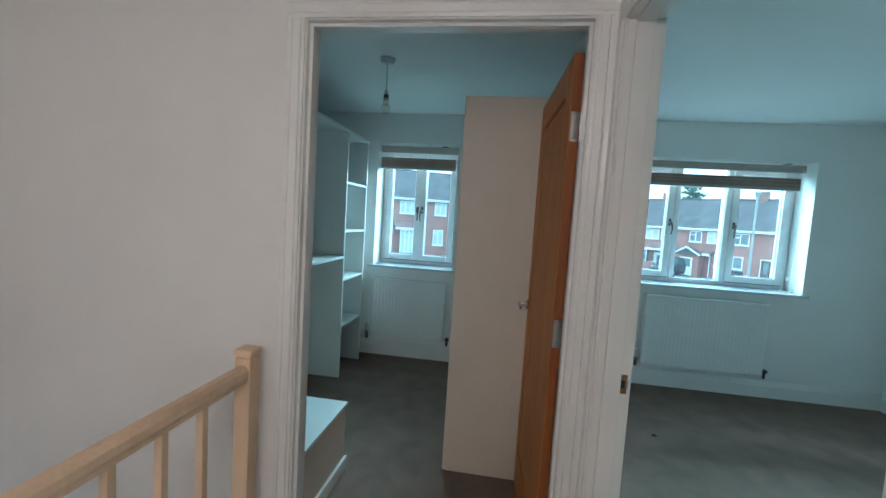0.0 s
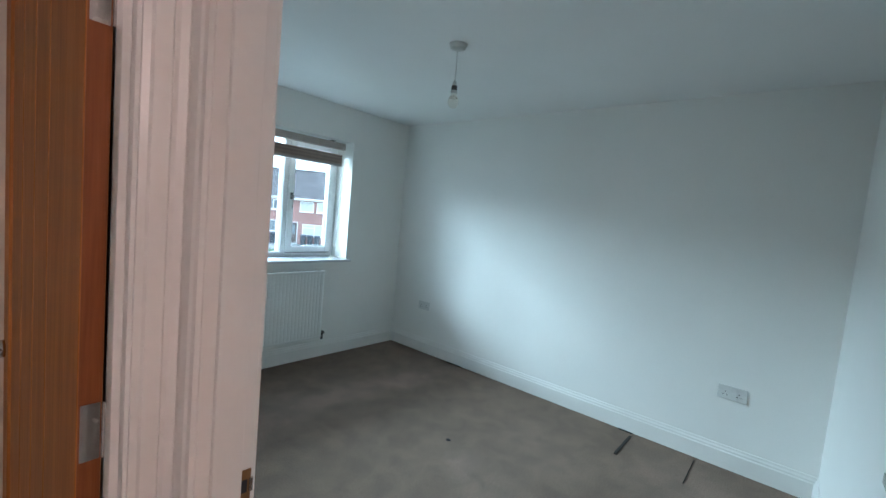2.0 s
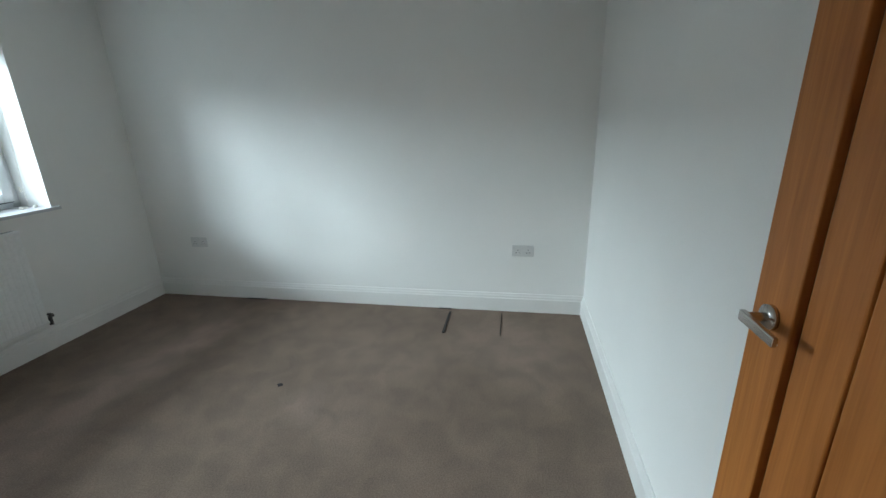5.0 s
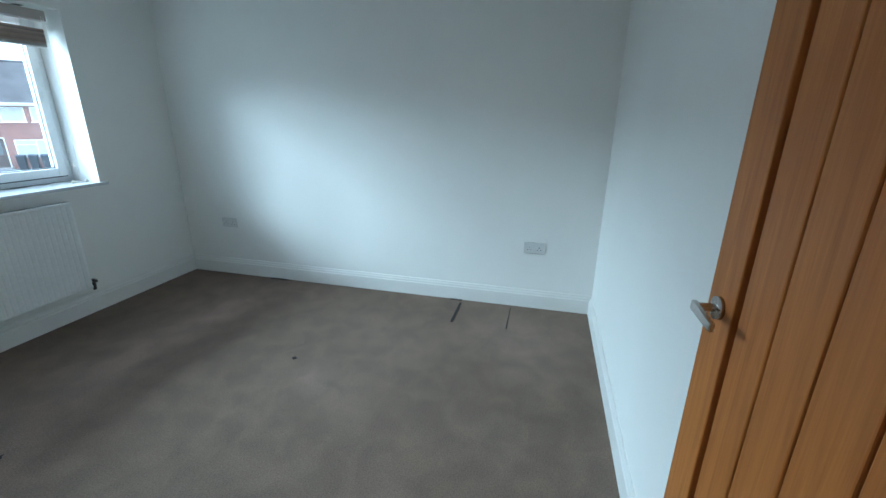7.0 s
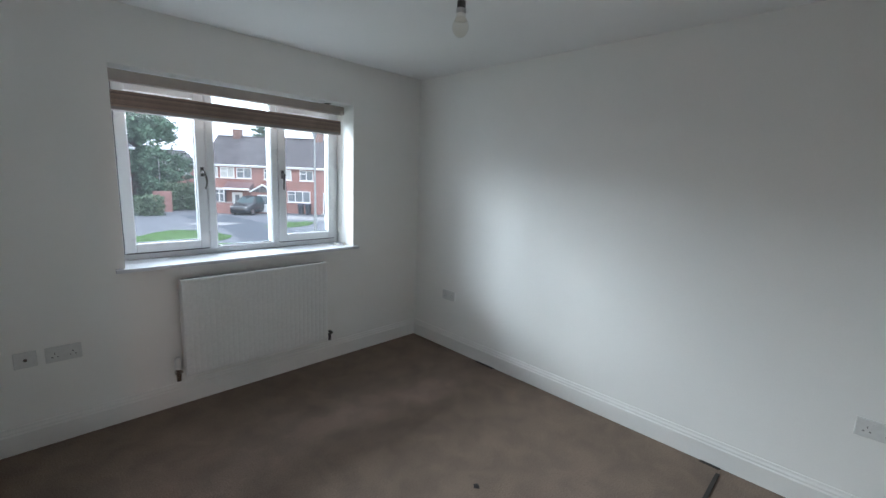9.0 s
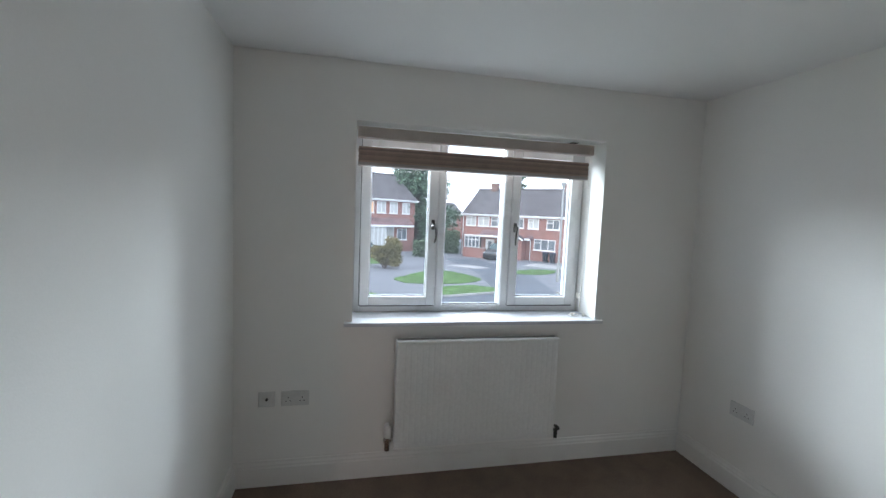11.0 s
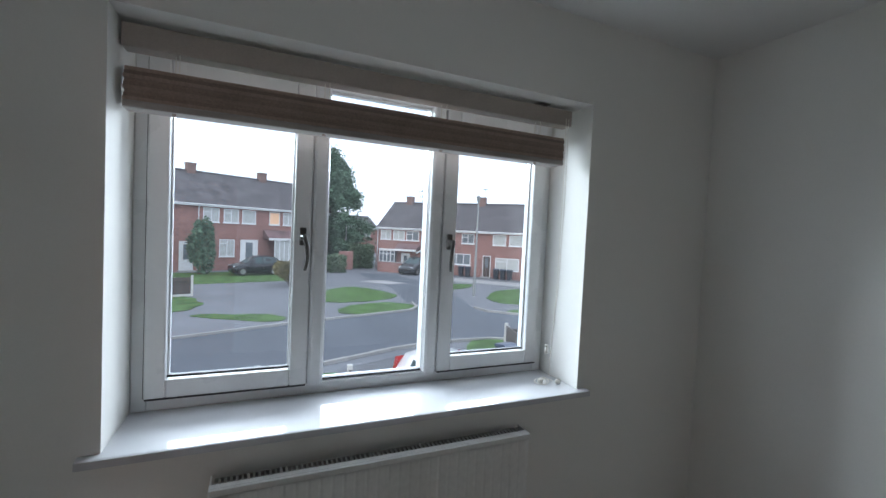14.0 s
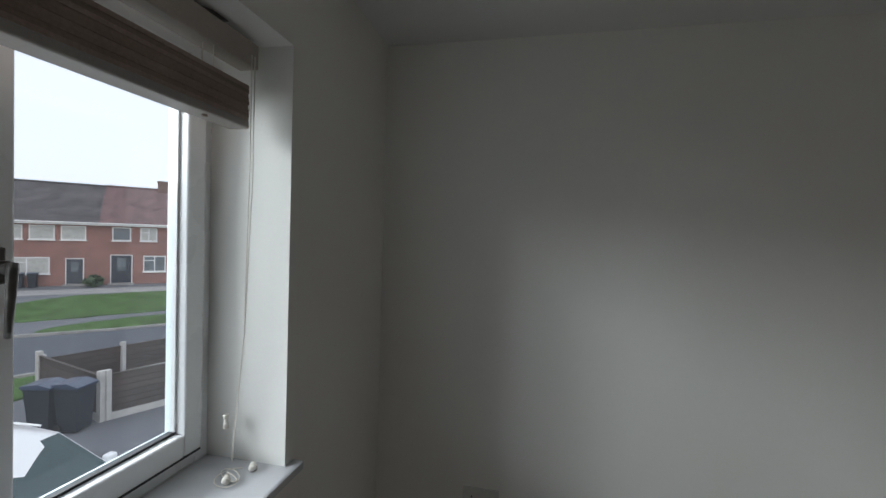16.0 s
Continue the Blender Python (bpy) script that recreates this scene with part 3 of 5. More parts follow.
part("cord_coil", tube(B(), pts, [0.0016] * 27, 5), CORD, b1, "loose cord lying on the sill")
for x, y in ((2.862, 4.39), (2.930, 4.365)):
    bm = B()
    rod(bm, (x, y, WZ0 + 0.011), (x + 0.018, y + 0.012, WZ0 + 0.011), 0.011, 12, 0.007)
    rod(bm, (x - 0.006, y - 0.004, WZ0 + 0.011), (x, y, WZ0 + 0.011), 0.006, 12, 0.011)
    part("cord_acorn", bm, CORD, b1, "small cream cord pull", True)
bm = rod(B(), (2.934, 4.452, 1.035), (2.934, 4.452, 1.062), 0.008, 12, 0.005)
rod(bm, (2.934, 4.452, 1.062), (2.934, 4.452, 1.070), 0.005, 12, 0.009)
part("cord_acorn", bm, CORD, b1, "small cream cord pull", True)
blind(VX0 + 0.006, VX1 - 0.006, VZ1, "taupe slatted blind pulled up in the box room window")


# ---- radiators ----
def radiator(x0, x1, z0, z1, label):
    r = thing("radiator", label, "radiator", pose(0, 0, 0))
    yf = 4.195
    bm = B()
    pitch = 0.033
    n = int((x1 - x0 - 0.03) / pitch)
    prof = [(x0, yf + 0.012), (x0 + 0.004, yf + 0.004)]
    xs = x0 + 0.015
    step = (x1 - x0 - 0.03) / n
    for k in range(n):
        a = xs + k * step
        prof += [(a, yf + 0.0014), (a + 0.22 * step, yf), (a + 0.78 * step, yf), (a + step, yf + 0.0014)]
    prof += [(x1 - 0.004, yf + 0.004), (x1, yf + 0.012)]
    v0 = [bm.verts.new((p, q, z0 + 0.02)) for p, q in prof]
    v1 = [bm.verts.new((p, q, z1 - 0.02)) for p, q in prof]
    for k in range(len(prof) - 1):
        bm.faces.new((v0[k], v0[k + 1], v1[k + 1], v1[k]))
    block(bm, x0, x1, yf + 0.012, yf + 0.03, z0, z1)
    block(bm, x0, x1, yf + 0.002, yf + 0.012, z1 - 0.02, z1, 0.003)
    block(bm, x0, x1, yf + 0.002, yf + 0.012, z0, z0 + 0.02, 0.003)
    part("front_panel", bm, RADW, r)
    part("rear_panel", block(B(), x0 + 0.01, x1 - 0.01, yf + 0.062, yf + 0.075, z0 + 0.01, z1 - 0.01), RADW, r)
    for x in (x0, x1 - 0.003):
        part("side_cover", block(B(), x, x + 0.003, yf + 0.031, yf + 0.076, z0 + 0.02, z1), RADW, r)
    bm = B()
    k = x0 + 0.02
    while k < x1 - 0.03:
        block(bm, k, k + 0.006, yf + 0.034, yf + 0.060, z1 - 0.012, z1 - 0.002)
        k += 0.014
    block(bm, x0 + 0.01, x1 - 0.01, yf + 0.031, yf + 0.034, z1 - 0.012, z1 - 0.001)
    block(bm, x0 + 0.01, x1 - 0.01, yf + 0.059, yf + 0.0615, z1 - 0.012, z1 - 0.001)
    part("grille", bm, GRILLE, r, "slotted grey top grille")
    for x, s, trv in ((x0, -1, True), (x1, 1, False)):
        xv = x + s * 0.035
        bm = B()
        rod(bm, (x, yf + 0.045, z0 + 0.035), (xv, yf + 0.045, z0 + 0.035), 0.009, 10)
        rod(bm, (xv, yf + 0.045, z0 - 0.02), (xv, yf + 0.045, z0 + 0.035), 0.0075, 10)
        rod(bm, (xv, yf + 0.045, z0 - 0.02), (xv, 4.303, z0 - 0.02), 0.0075, 10)
        part("pipe", bm, RADW, r, "short painted pipe tail into the wall")
        bm = B()
        cone(bm, xv, yf + 0.045, z0 - 0.03, z0 + 0.05, 0.015 if trv else 0.011, 0.017 if trv else 0.013, 12)
        rod(bm, (xv - 0.022, yf + 0.045, z0 + 0.03), (xv + 0.022, yf + 0.045, z0 + 0.03), 0.012, 10)
        valve = part("valve", bm, CHROME if trv else DARKMETAL, r, "dull metal valve body" if trv else "small dark lockshield valve")
        if trv:
            bm = B()
            cone(bm, xv, yf + 0.045, z0 + 0.05, z0 + 0.115, 0.022, 0.019, 18)
            cone(bm, xv, yf + 0.045, z0 + 0.115, z0 + 0.125, 0.019, 0.012, 18)
            part("valve_head", bm, PLASTIC, valve, "white thermostatic head")
    return r


radiator(1.695, 2.685, 0.215, 0.84, "white double panel radiator under the bedroom window")
radiator(-0.83, -0.10, 0.20, 0.78, "white panel radiator under the box room window")


# ---- sockets ----
def socket(name, m, w, label, kind_):
    """Face plate in its own xz plane, facing -y."""
    s = thing(name, label, "socket", m)
    part("face_plate", block(B(), -w / 2, w / 2, -0.009, 0, -0.043, 0.043, 0.003), PLASTIC, s)
    xs = (-0.037, 0.037) if kind_ == "double" else (0.0,)
    for x in xs:
        if kind_ == "aerial":
            bm = B()
            rod(bm, (x, -0.009, 0), (x, -0.014, 0), 0.008, 12)
            part("aerial_port", bm, DARKMETAL, s, "round dark aerial port")
            continue
        bm = B()
        for dx, dz, ww, hh in ((0, 0.005, 0.004, 0.008), (-0.011, -0.014, 0.007, 0.004), (0.011, -0.014, 0.007, 0.004)):
            block(bm, x + dx - ww / 2, x + dx + ww / 2, -0.0098, -0.0088, dz - hh / 2, dz + hh / 2)
        part("pin_hole", bm, GASKET, s, "dark pin holes")
        part("switch", block(B(), x * 0.55 - 0.005, x * 0.55 + 0.005, -0.0125, -0.0085, 0.016, 0.032, 0.001), PLASTIC, s, "small rocker switch")
    return s


socket("aerial_socket", pose(0.995, YN, 0.50), 0.088, "white single aerial socket plate on the window wall", "aerial")
socket("double_socket", pose(1.145, YN, 0.50), 0.150, "white double power socket on the window wall", "double")
socket("double_socket", pose(XE, 1.152, 0.487, 0, 0, -90), 0.155, "white double power socket on the long bedroom wall", "double")
socket("double_socket", pose(XE, 3.84, 0.487, 0, 0, -90), 0.150, "white double power socket near the window corner", "double")


# ---- pendants ----
def pendant(x, y, drop, label):
    p = thing("pendant_light", label, "ceiling light", pose(x, y, H))
    bm = B()
    cone(bm, 0, 0, -0.022, 0, 0.043, 0.050, 24)
    cone(bm, 0, 0, -0.034, -0.022, 0.014, 0.040, 24)
    part("ceiling_rose", bm, PLASTIC, p, "", True)
    part("flex", rod(B(), (0, 0, -0.03), (0, 0, -drop), 0.0032, 8), PLASTIC, p)
    bm = B()
    cone(bm, 0, 0, -drop - 0.02, -drop + 0.005, 0.014, 0.009, 14)
    part("lamp_holder", bm, PLASTIC, p, "white lamp holder")
    part("holder_skirt", cone(B(), 0, 0, -drop - 0.062, -drop - 0.045, 0.018, 0.018, 14), PLASTIC, p)
    part("holder_ring", cone(B(), 0, 0, -drop - 0.045, -drop - 0.020, 0.0155, 0.0155, 14), DARKMETAL, p, "dark brass ring")
    bm = B()
    bmesh.ops.create_uvsphere(bm, u_segments=16, v_segments=10, radius=0.03, matrix=Matrix.Translation((0, 0, -drop - 0.105)) @ Matrix.Diagonal((1, 1, 1.2, 1)))
    cone(bm, 0, 0, -drop - 0.085, -drop - 0.06, 0.022, 0.014, 14)
    bulb = part("bulb", bm, BULB, p, "clear unlit glass bulb", True)
    bulb.visible_shadow = False
    return p


pendant(2.25, 2.48, 0.20, "bare white ceiling pendant with an unlit clear bulb")
pendant(-0.385, 2.93, 0.20, "bare white ceiling pendant in the box room")
pendant(0.3, -0.8, 0.24, "bare white ceiling pendant over the landing")


# ---- door linings and architraves ----
def architrave_profile(w=0.062):
    return [(0, 0), (0, 0.010), (0.010, 0.012), (0.014, 0.016), (0.036, 0.018), (0.040, 0.013), (0.046, 0.017), (w - 0.004, 0.019), (w, 0.015), (w, 0)]


def architrave(axis, face, out, a, b, top, name="architrave", bottom=0.0, near=True):
    """Round an opening from a to b in the wall face; axis x: wall runs along x, out: the way off the wall."""
    prof = architrave_profile()
    for edge, s in ((a, -1), (b, 1)) if near else ((b, 1),):
        pts = [(edge + s * p, face + out * q) for p, q in prof]
        if axis == "y":
            pts = [(q, p) for p, q in pts]
        solid(name, prism(B(), pts, bottom, top, "z"), GLOSS, "white gloss moulded architrave round the doorway", "architrave", "structure")
    pts = [(face + out * q, top + p) for p, q in prof]
    bm = B()
    if axis == "x":
        prism(bm, pts, a - 0.062, b + 0.062, "x")
    else:
        prism(bm, pts, a - 0.062 if near else a - 0.014, b + 0.062, "y")
    solid(name, bm, GLOSS, "white gloss moulded architrave over the doorway", "architrave", "structure")


def lining(label, axis, a, b, f0, f1, top, stop0, stop1):
    """Door lining: two jambs, a head and the stops nailed to them."""
    d = thing("door_lining", label, "door frame", pose(0, 0, 0), kind="structure")
    for name, u0, u1, v0, v1, z0, z1 in (("jamb", a - 0.03, a, f0, f1, 0, top + 0.03), ("jamb", b, b + 0.03, f0, f1, 0, top + 0.03), ("head", a, b, f0, f1, top, top + 0.03),
                                         ("door_stop", a, a + 0.012, stop0, stop1, 0, top), ("door_stop", b - 0.012, b, stop0, stop1, 0, top),
                                         ("door_stop", a + 0.012, b - 0.012, stop0, stop1, top - 0.012, top)):
        bm = block(B(), u0, u1, v0, v1, z0, z1, 0.0015) if axis == "x" else block(B(), v0, v1, u0, u1, z0, z1, 0.0015)
        part(name, bm, GLOSS, d)


lining("white gloss door lining of the box room", "x", BX0, BX1, YB0 - 0.002, YB1 + 0.002, BH, YB0 + 0.02, YB0 + 0.055)
lining("white gloss door lining of the bedroom", "y", JN, JF, XP - 0.002, XW + 0.002, DH, XP + 0.02, XP + 0.07)
architrave("x", YB0, -1, BX0 - 0.006, BX1 + 0.006, BH + 0.006)
architrave("x", YB1, 1, BX0 - 0.006, BX1 + 0.002, BH + 0.006)
architrave("y", XW, 1, JN - 0.006, JF + 0.006, DH + 0.006, near=False)
architrave("y", XP, -1, JN - 0.006, JF + 0.004, DH + 0.006, near=False)

s = thing("strike_plate", "aged brass latch strike plate let into the door lining", "latch plate", pose(0.806, JF, 0.93))
part("plate", block(B(), -0.013, 0.013, -0.002, 0, -0.03, 0.03, 0.001), BRONZE, s)
part("keep", block(B(), -0.007, 0.006, -0.0028, -0.001, -0.012, 0.012), GASKET, s, "dark latch hole")
part("lip", rod(B(), (0.013, -0.001, -0.012), (0.013, -0.001, 0.012), 0.004, 8), CHROME, s, "curled bright lip")


# ---- oak doors ----
def lever(parent, x, y, z, out, side):
    """Lever handle on a round rose; out: off the face (sign of y), side: the way the lever points."""
    bm = B()
    rod(bm, (x, y, z), (x, y + out * 0.010, z), 0.0235, 24)
    h = part("rose", bm, CHROME, parent, "round chrome rose", True)
    bm = B()
    rod(bm, (x, y + out * 0.008, z), (x, y + out * 0.046, z), 0.0085, 12)
    # flat mitred bar, thinner towards its end
    u0, u1 = x - side * 0.009, x + side * 0.098
    v0, v1 = y + out * 0.040, y + out * 0.051
    low, high = [], []
    for u, v, hz in ((u0, v0, 0.010), (u0, v1, 0.010), (u1, v1 + out * 0.002, 0.0085), (u1, v0 + out * 0.003, 0.0085)):
        low.append(bm.verts.new((u, v, z - hz)))
        high.append(bm.verts.new((u, v, z + hz)))
    bm.faces.new(low)
    bm.faces.new(high)
    for k in range(4):
        bm.faces.new((low[k], low[(k + 1) % 4], high[(k + 1) % 4], high[k]))
    bmesh.ops.recalc_face_normals(bm, faces=bm.faces)
    bmesh.ops.bevel(bm, geom=list({e for w in low + high for e in w.link_edges}), offset=0.002, segments=2, affect="EDGES", profile=0.5)
    part("lever", bm, CHROME, parent, "flat chrome lever handle")
    return h


def oak_door(m, label, width=0.762, height=1.985, flip=1, zh=0.98):
    """Leaf from the hinge at x = 0 to the latch at x = width; faces at y = 0 and y = -0.035 * flip."""
    d = thing("door_1" if flip > 0 else "door_2", label, "door", m, kind="structure")
    t = 0.035
    y0, y1 = (-t, 0) if flip > 0 else (0, t)
    st = 0.113
    part("hinge_stile", block(B(), 0, st, y0, y1, 0.006, height, 0.0025), OAK, d)
    part("latch_stile", block(B(), width - st, width, y0, y1, 0.006, height, 0.0025), OAK, d)
    for z0, z1 in ((0.006, 0.20), (height - 0.115, height)):
        part("rail", block(B(), st, width - st, y0 + 0.0005, y1 - 0.0005, z0, z1, 0.002), OAK, d)
    # the core's dark colour paints the shade in the gaps round the planks
    part("core", block(B(), st, width - st, y0 + 0.0165, y1 - 0.0165, 0.2, height - 0.115), OAKSHADE, d, "recessed core between the planks, darkened for groove shade")
    a, b = st + 0.014, width - st - 0.014
    n = 4
    w = (b - a) / n
    for k in range(n):
        part("plank", block(B(), a + k * w + 0.0028, a + (k + 1) * w - 0.0028, y0 + 0.004, y1 - 0.004, 0.214, height - 0.129, 0.0035), OAK, d)
    part("edge_strip", block(B(), -0.0012, 0.0, y0 + 0.002, y1 - 0.002, 0.006, height), OAKDARK, d, "darker oak lipping on the edge")
    part("edge_strip", block(B(), width, width + 0.0012, y0 + 0.002, y1 - 0.002, 0.006, height), OAKDARK, d, "darker oak lipping on the edge")
    lever(d, width - 0.06, y1, zh, 1, -1)
    if flip < 0:
        lever(d, width - 0.06, y0, zh, -1, -1)
    part("latch_face", block(B(), width + 0.001, width + 0.0026, (y0 + y1) / 2 - 0.011, (y0 + y1) / 2 + 0.011, zh - 0.03, zh + 0.03), CHROME, d, "chrome latch face plate")
    for z in (0.23, 1.02, 1.74):
        bm = B()
        yk = y0 if flip < 0 else y1
        block(bm, -0.0025, -0.001, y0 + 0.004, y1 - 0.004, z - 0.05, z + 0.05)
        rod(bm, (-0.004, y0 - 0.003, z - 0.05), (-0.004, y0 - 0.003, z + 0.05), 0.0055, 10)
        part("hinge", bm, CHROME, d, "steel butt hinge")
    return d


oak_door(pose(0.838, 0.738, 0, 0, 0, 1.0), "honey oak planked door standing open into the bedroom", width=0.70, zh=1.07)
oak_door(pose(0.640, 1.828, 0, 0, 0, 93.5), "honey oak planked door standing open into the box room", flip=-1)


# ---- box room furniture ----
w = thing("wardrobe", "tall plain cream laminate wardrobe behind the box room door", "wardrobe", pose(0, 0, 0))
part("carcass", block(B(), 0.165, 0.70, 2.535, 3.10, 0.012, 2.04, 0.002), CREAM, w)
part("plinth", block(B(), 0.18, 0.69, 2.55, 3.09, 0, 0.012), CREAM, w)

s = thing("shelving_unit", "built-in white laminate shelving along the box room wall", "shelving", pose(0, 0, 0))
XF = -0.885
part("upright", block(B(), XL, XF, 3.60, 3.62, 0, 2.04, 0.001), SHELFW, s)
part("top_shelf", block(B(), XL, XF + 0.005, 2.10, 4.10, 2.04, 2.06, 0.001), SHELFW, s)
part("desk_shelf", block(B(), XL, XF, 2.40, 3.60, 1.015, 1.035, 0.001), SHELFW, s)
part("end_panel", block(B(), XL, XF, 4.08, 4.098, 0.0, 2.04, 0.001), SHELFW, s)
for z in (1.64, 1.235, 0.83, 0.43):
    part("shelf", block(B(), XL, XF - 0.004, 3.62, 4.08, z - 0.009, z + 0.009, 0.001), SHELFW, s)
bm = rod(B(), (-1.25, 2.3, 1.90), (-1.25, 3.60, 1.90), 0.0125, 12)
part("hanging_rail", bm, CHROME, s, "chrome hanging rail")

b = thing("stair_bulkhead", "low boxed stair bulkhead with a white top and cream side", "bulkhead", pose(0, 0, 0))
part("side_panel", block(B(), -1.45, -0.365, YB1 + 0.02, 2.42, 0, 0.36), CREAM, b)
part("top_board", block(B(), -1.45, -0.355, YB1 + 0.02, 2.43, 0.36, 0.378, 0.001), SHELFW, b, "white top board")
part("skirting", block(B(), -0.365, -0.349, YB1 + 0.02, 2.435, 0, 0.075, 0.003), GLOSS, b, "white skirting strip")


# ---- landing balustrade ----
b = thing("balustrade", "pale pine landing balustrade beside the stairwell", "balustrade", pose(-0.43, 1.63, 0))
newel = part("newel_post", block(B(), -0.029, 0.029, -0.029, 0.029, 0, 0.885, 0.003), PINE, b)
part("newel_neck", block(B(), -0.026, 0.026, -0.026, 0.026, 0.885, 0.893, 0.002), PINE, newel)
part("newel_cap", block(B(), -0.034, 0.034, -0.034, 0.034, 0.893, 0.915, 0.006), PINE, newel)
bm = prism(B(), [(-0.020, 0.805), (0.020, 0.805), (0.020, 0.816), (0.025, 0.828), (0.023, 0.848), (0.012, 0.860), (-0.012, 0.860), (-0.023, 0.848), (-0.025, 0.828), (-0.020, 0.816)], -2.9, -0.029, "y")
part("handrail", bm, PINE, b)
for k in range(18):
    y = -0.215 - k * 0.149
    part("baluster", block(B(), -0.0115, 0.0115, y - 0.0115, y + 0.0115, 0.03, 0.806, 0.002), PINE, b)
part("base_rail", block(B(), -0.03, 0.03, -2.9, -0.029, 0, 0.03, 0.003), PINE, b)


# ---- marks on the bedroom carpet ----
def blot(x, y, r, label, seed):
    rng = random.Random(seed)
    bm = B()
    ring = [bm.verts.new((x + r * (0.6 + 0.5 * rng.random()) * math.cos(a), y + r * (0.6 + 0.5 * rng.random()) * math.sin(a), 0.004)) for a in [k * math.tau / 11 for k in range(11)]]
    top = bm.verts.new((x, y, 0.010))
    for k in range(11):
        bm.faces.new((ring[k], ring[(k + 1) % 11], top))
    bm.faces.new(ring[::-1])
    return solid("debris", bm, DIRT, label, "debris")


blot(2.548, 2.51, 0.020, "small dark scrap lying on the carpet", 1)
blot(1.53, 3.29, 0.024, "small dark scrap on the carpet near the radiator", 2)
for x0, x1, y, label in ((3.265, 3.60, 1.690, "dark straight cut in the carpet"), (3.265, 3.61, 1.295, "faint straight cut in the carpet")):
    bm = B()
    wide = 0.010 if "dark" in label else 0.003
    block(bm, x0, x1, y - wide, y + wide, 0.0, 0.005, 0.002)
    solid("carpet_cut", bm, CUT, label, "carpet cut")

for y0, y1, label in ((1.69, 1.79, "dark gap where the carpet is lifted along the skirting"), (3.28, 3.46, "short dark gap between carpet and skirting")):
    solid("carpet_cut", block(B(), 3.640, 3.6615, y0, y1, 0.0, 0.004, 0.0015), CUT, label, "carpet cut")

# ---- outside: ground, road, verges ----
solid("ground", block(B(), -400, 400, -200, 700, ZG - 0.6, ZG), PAVING, "grey tarmac ground of footpaths and forecourts reaching away", "ground", "structure")


def sheet(name, poly, top, mat, label, category, kind="structure"):
    return solid(name, prism(B(), poly, ZG - 0.2, ZG + top, "z"), mat, label, category, kind)


FAR = [(-40, 5), (-14, 14.8), (-1, 19.8), (3, 21.4), (6, 22.4), (9.2, 23.4), (12.6, 22.6), (15.6, 20.0), (20, 16.6), (28, 10), (50, -10)]
NEAR = [(-40, -2), (-14, 8.0), (-4, 12.4), (3.6, 15.7), (6, 16.7), (8.0, 17.2), (10.2, 17.2), (12.5, 16.0), (16, 13.2), (24, 6.5), (45, -14)]
sheet("road", NEAR + FAR[::-1], 0.012, ASPHALT, "grey asphalt residential road on a bend", "road")
sheet("side_road", [(9.3, 23.36), (12.6, 22.6), (14.6, 31), (13.4, 40.5), (10.2, 42), (10.6, 32)], 0.010, ASPHALT, "asphalt side turning leading to the houses", "road")
sheet("driveway", [(3.95, 6.0), (8.1, 6.0), (8.1, 14.6), (7.2, 16.4), (3.95, 15.2)], 0.008, DRIVE, "dark tarmac front drive of the house", "driveway")


def smooth_poly(pts, n=4):
    for _ in range(n):
        out = []
        for i in range(len(pts)):
            a, b = Vector((*pts[i], 0)), Vector((*pts[(i + 1) % len(pts)], 0))
            out += [tuple((a * 0.75 + b * 0.25)[:2]), tuple((a * 0.25 + b * 0.75)[:2])]
        pts = out
    return [(x + 0.25 * noise.noise((x * 1.1, y * 1.1, 0.2)), y + 0.25 * noise.noise((x * 1.1, y * 1.1, 7.2))) for x, y in pts]


for poly in ([(3.2, 27.3), (6.9, 32.6), (8.6, 32.4), (10.4, 27.6), (6.4, 26.0)],
             [(5.0, 24.0), (7.6, 26.2), (9.9, 25.2), (9.5, 23.6), (5.9, 22.7)],
             [(14.0, 25.4), (19.4, 31.2), (24.5, 28.6), (30, 22.0), (25, 18.0), (18.4, 22.8)],
             [(13.2, 22.8), (18.0, 21.9), (22.5, 18.2), (21.0, 16.6), (16.0, 20.1)],
             [(-1.6, 24.0), (1.2, 23.9), (3.0, 23.2), (2.7, 21.8), (1.0, 22.6)],
             [(-9, 27), (-3.4, 31.5), (-1.2, 28.2), (-0.5, 25.3), (-5.5, 22.6)],
             [(12.6, 31.6), (15.6, 34.0), (18.4, 33.3), (15.0, 30.2)]):
    sheet("grass_verge", smooth_poly(poly), 0.035, GRASS, "mown green grass verge beside the road", "grass")
sheet("grass_verge", [(-12, 6.5), (-10, 9.2), (-4, 11.7), (1.2, 14.0), (2.5, 15.05), (3.9, 14.85), (3.5, 13.9), (2.2, 12.6), (2.2, 6.5)], 0.035, GRASS, "mown green grass in front of the house", "grass")
sheet("grass_verge", smooth_poly([(8.3, 15.4), (9.0, 17.2), (10.8, 17.2), (12.2, 15.6), (9.8, 15.5)]), 0.035, GRASS, "green grass verge by the neighbour's fence", "grass")
sheet("front_lawn", [(-12, 31.5), (-5, 33.6), (4.6, 36.4), (5.4, 40.0), (4.6, 43.5), (-5.0, 41.0), (-12, 37)], 0.03, GRASS, "rough green front lawn with a parked car", "grass")
sheet("paving", [(1.15, 15.6), (1.85, 16.05), (2.45, 15.15), (1.75, 14.6)], 0.045, SLABS, "pale worn concrete crossing in the verge", "paving")
sheet("paving", [(3.3, 14.0), (4.2, 14.6), (5.2, 13.1), (4.2, 12.4)], 0.02, SLABS, "pale concrete slab beside the drive", "paving")
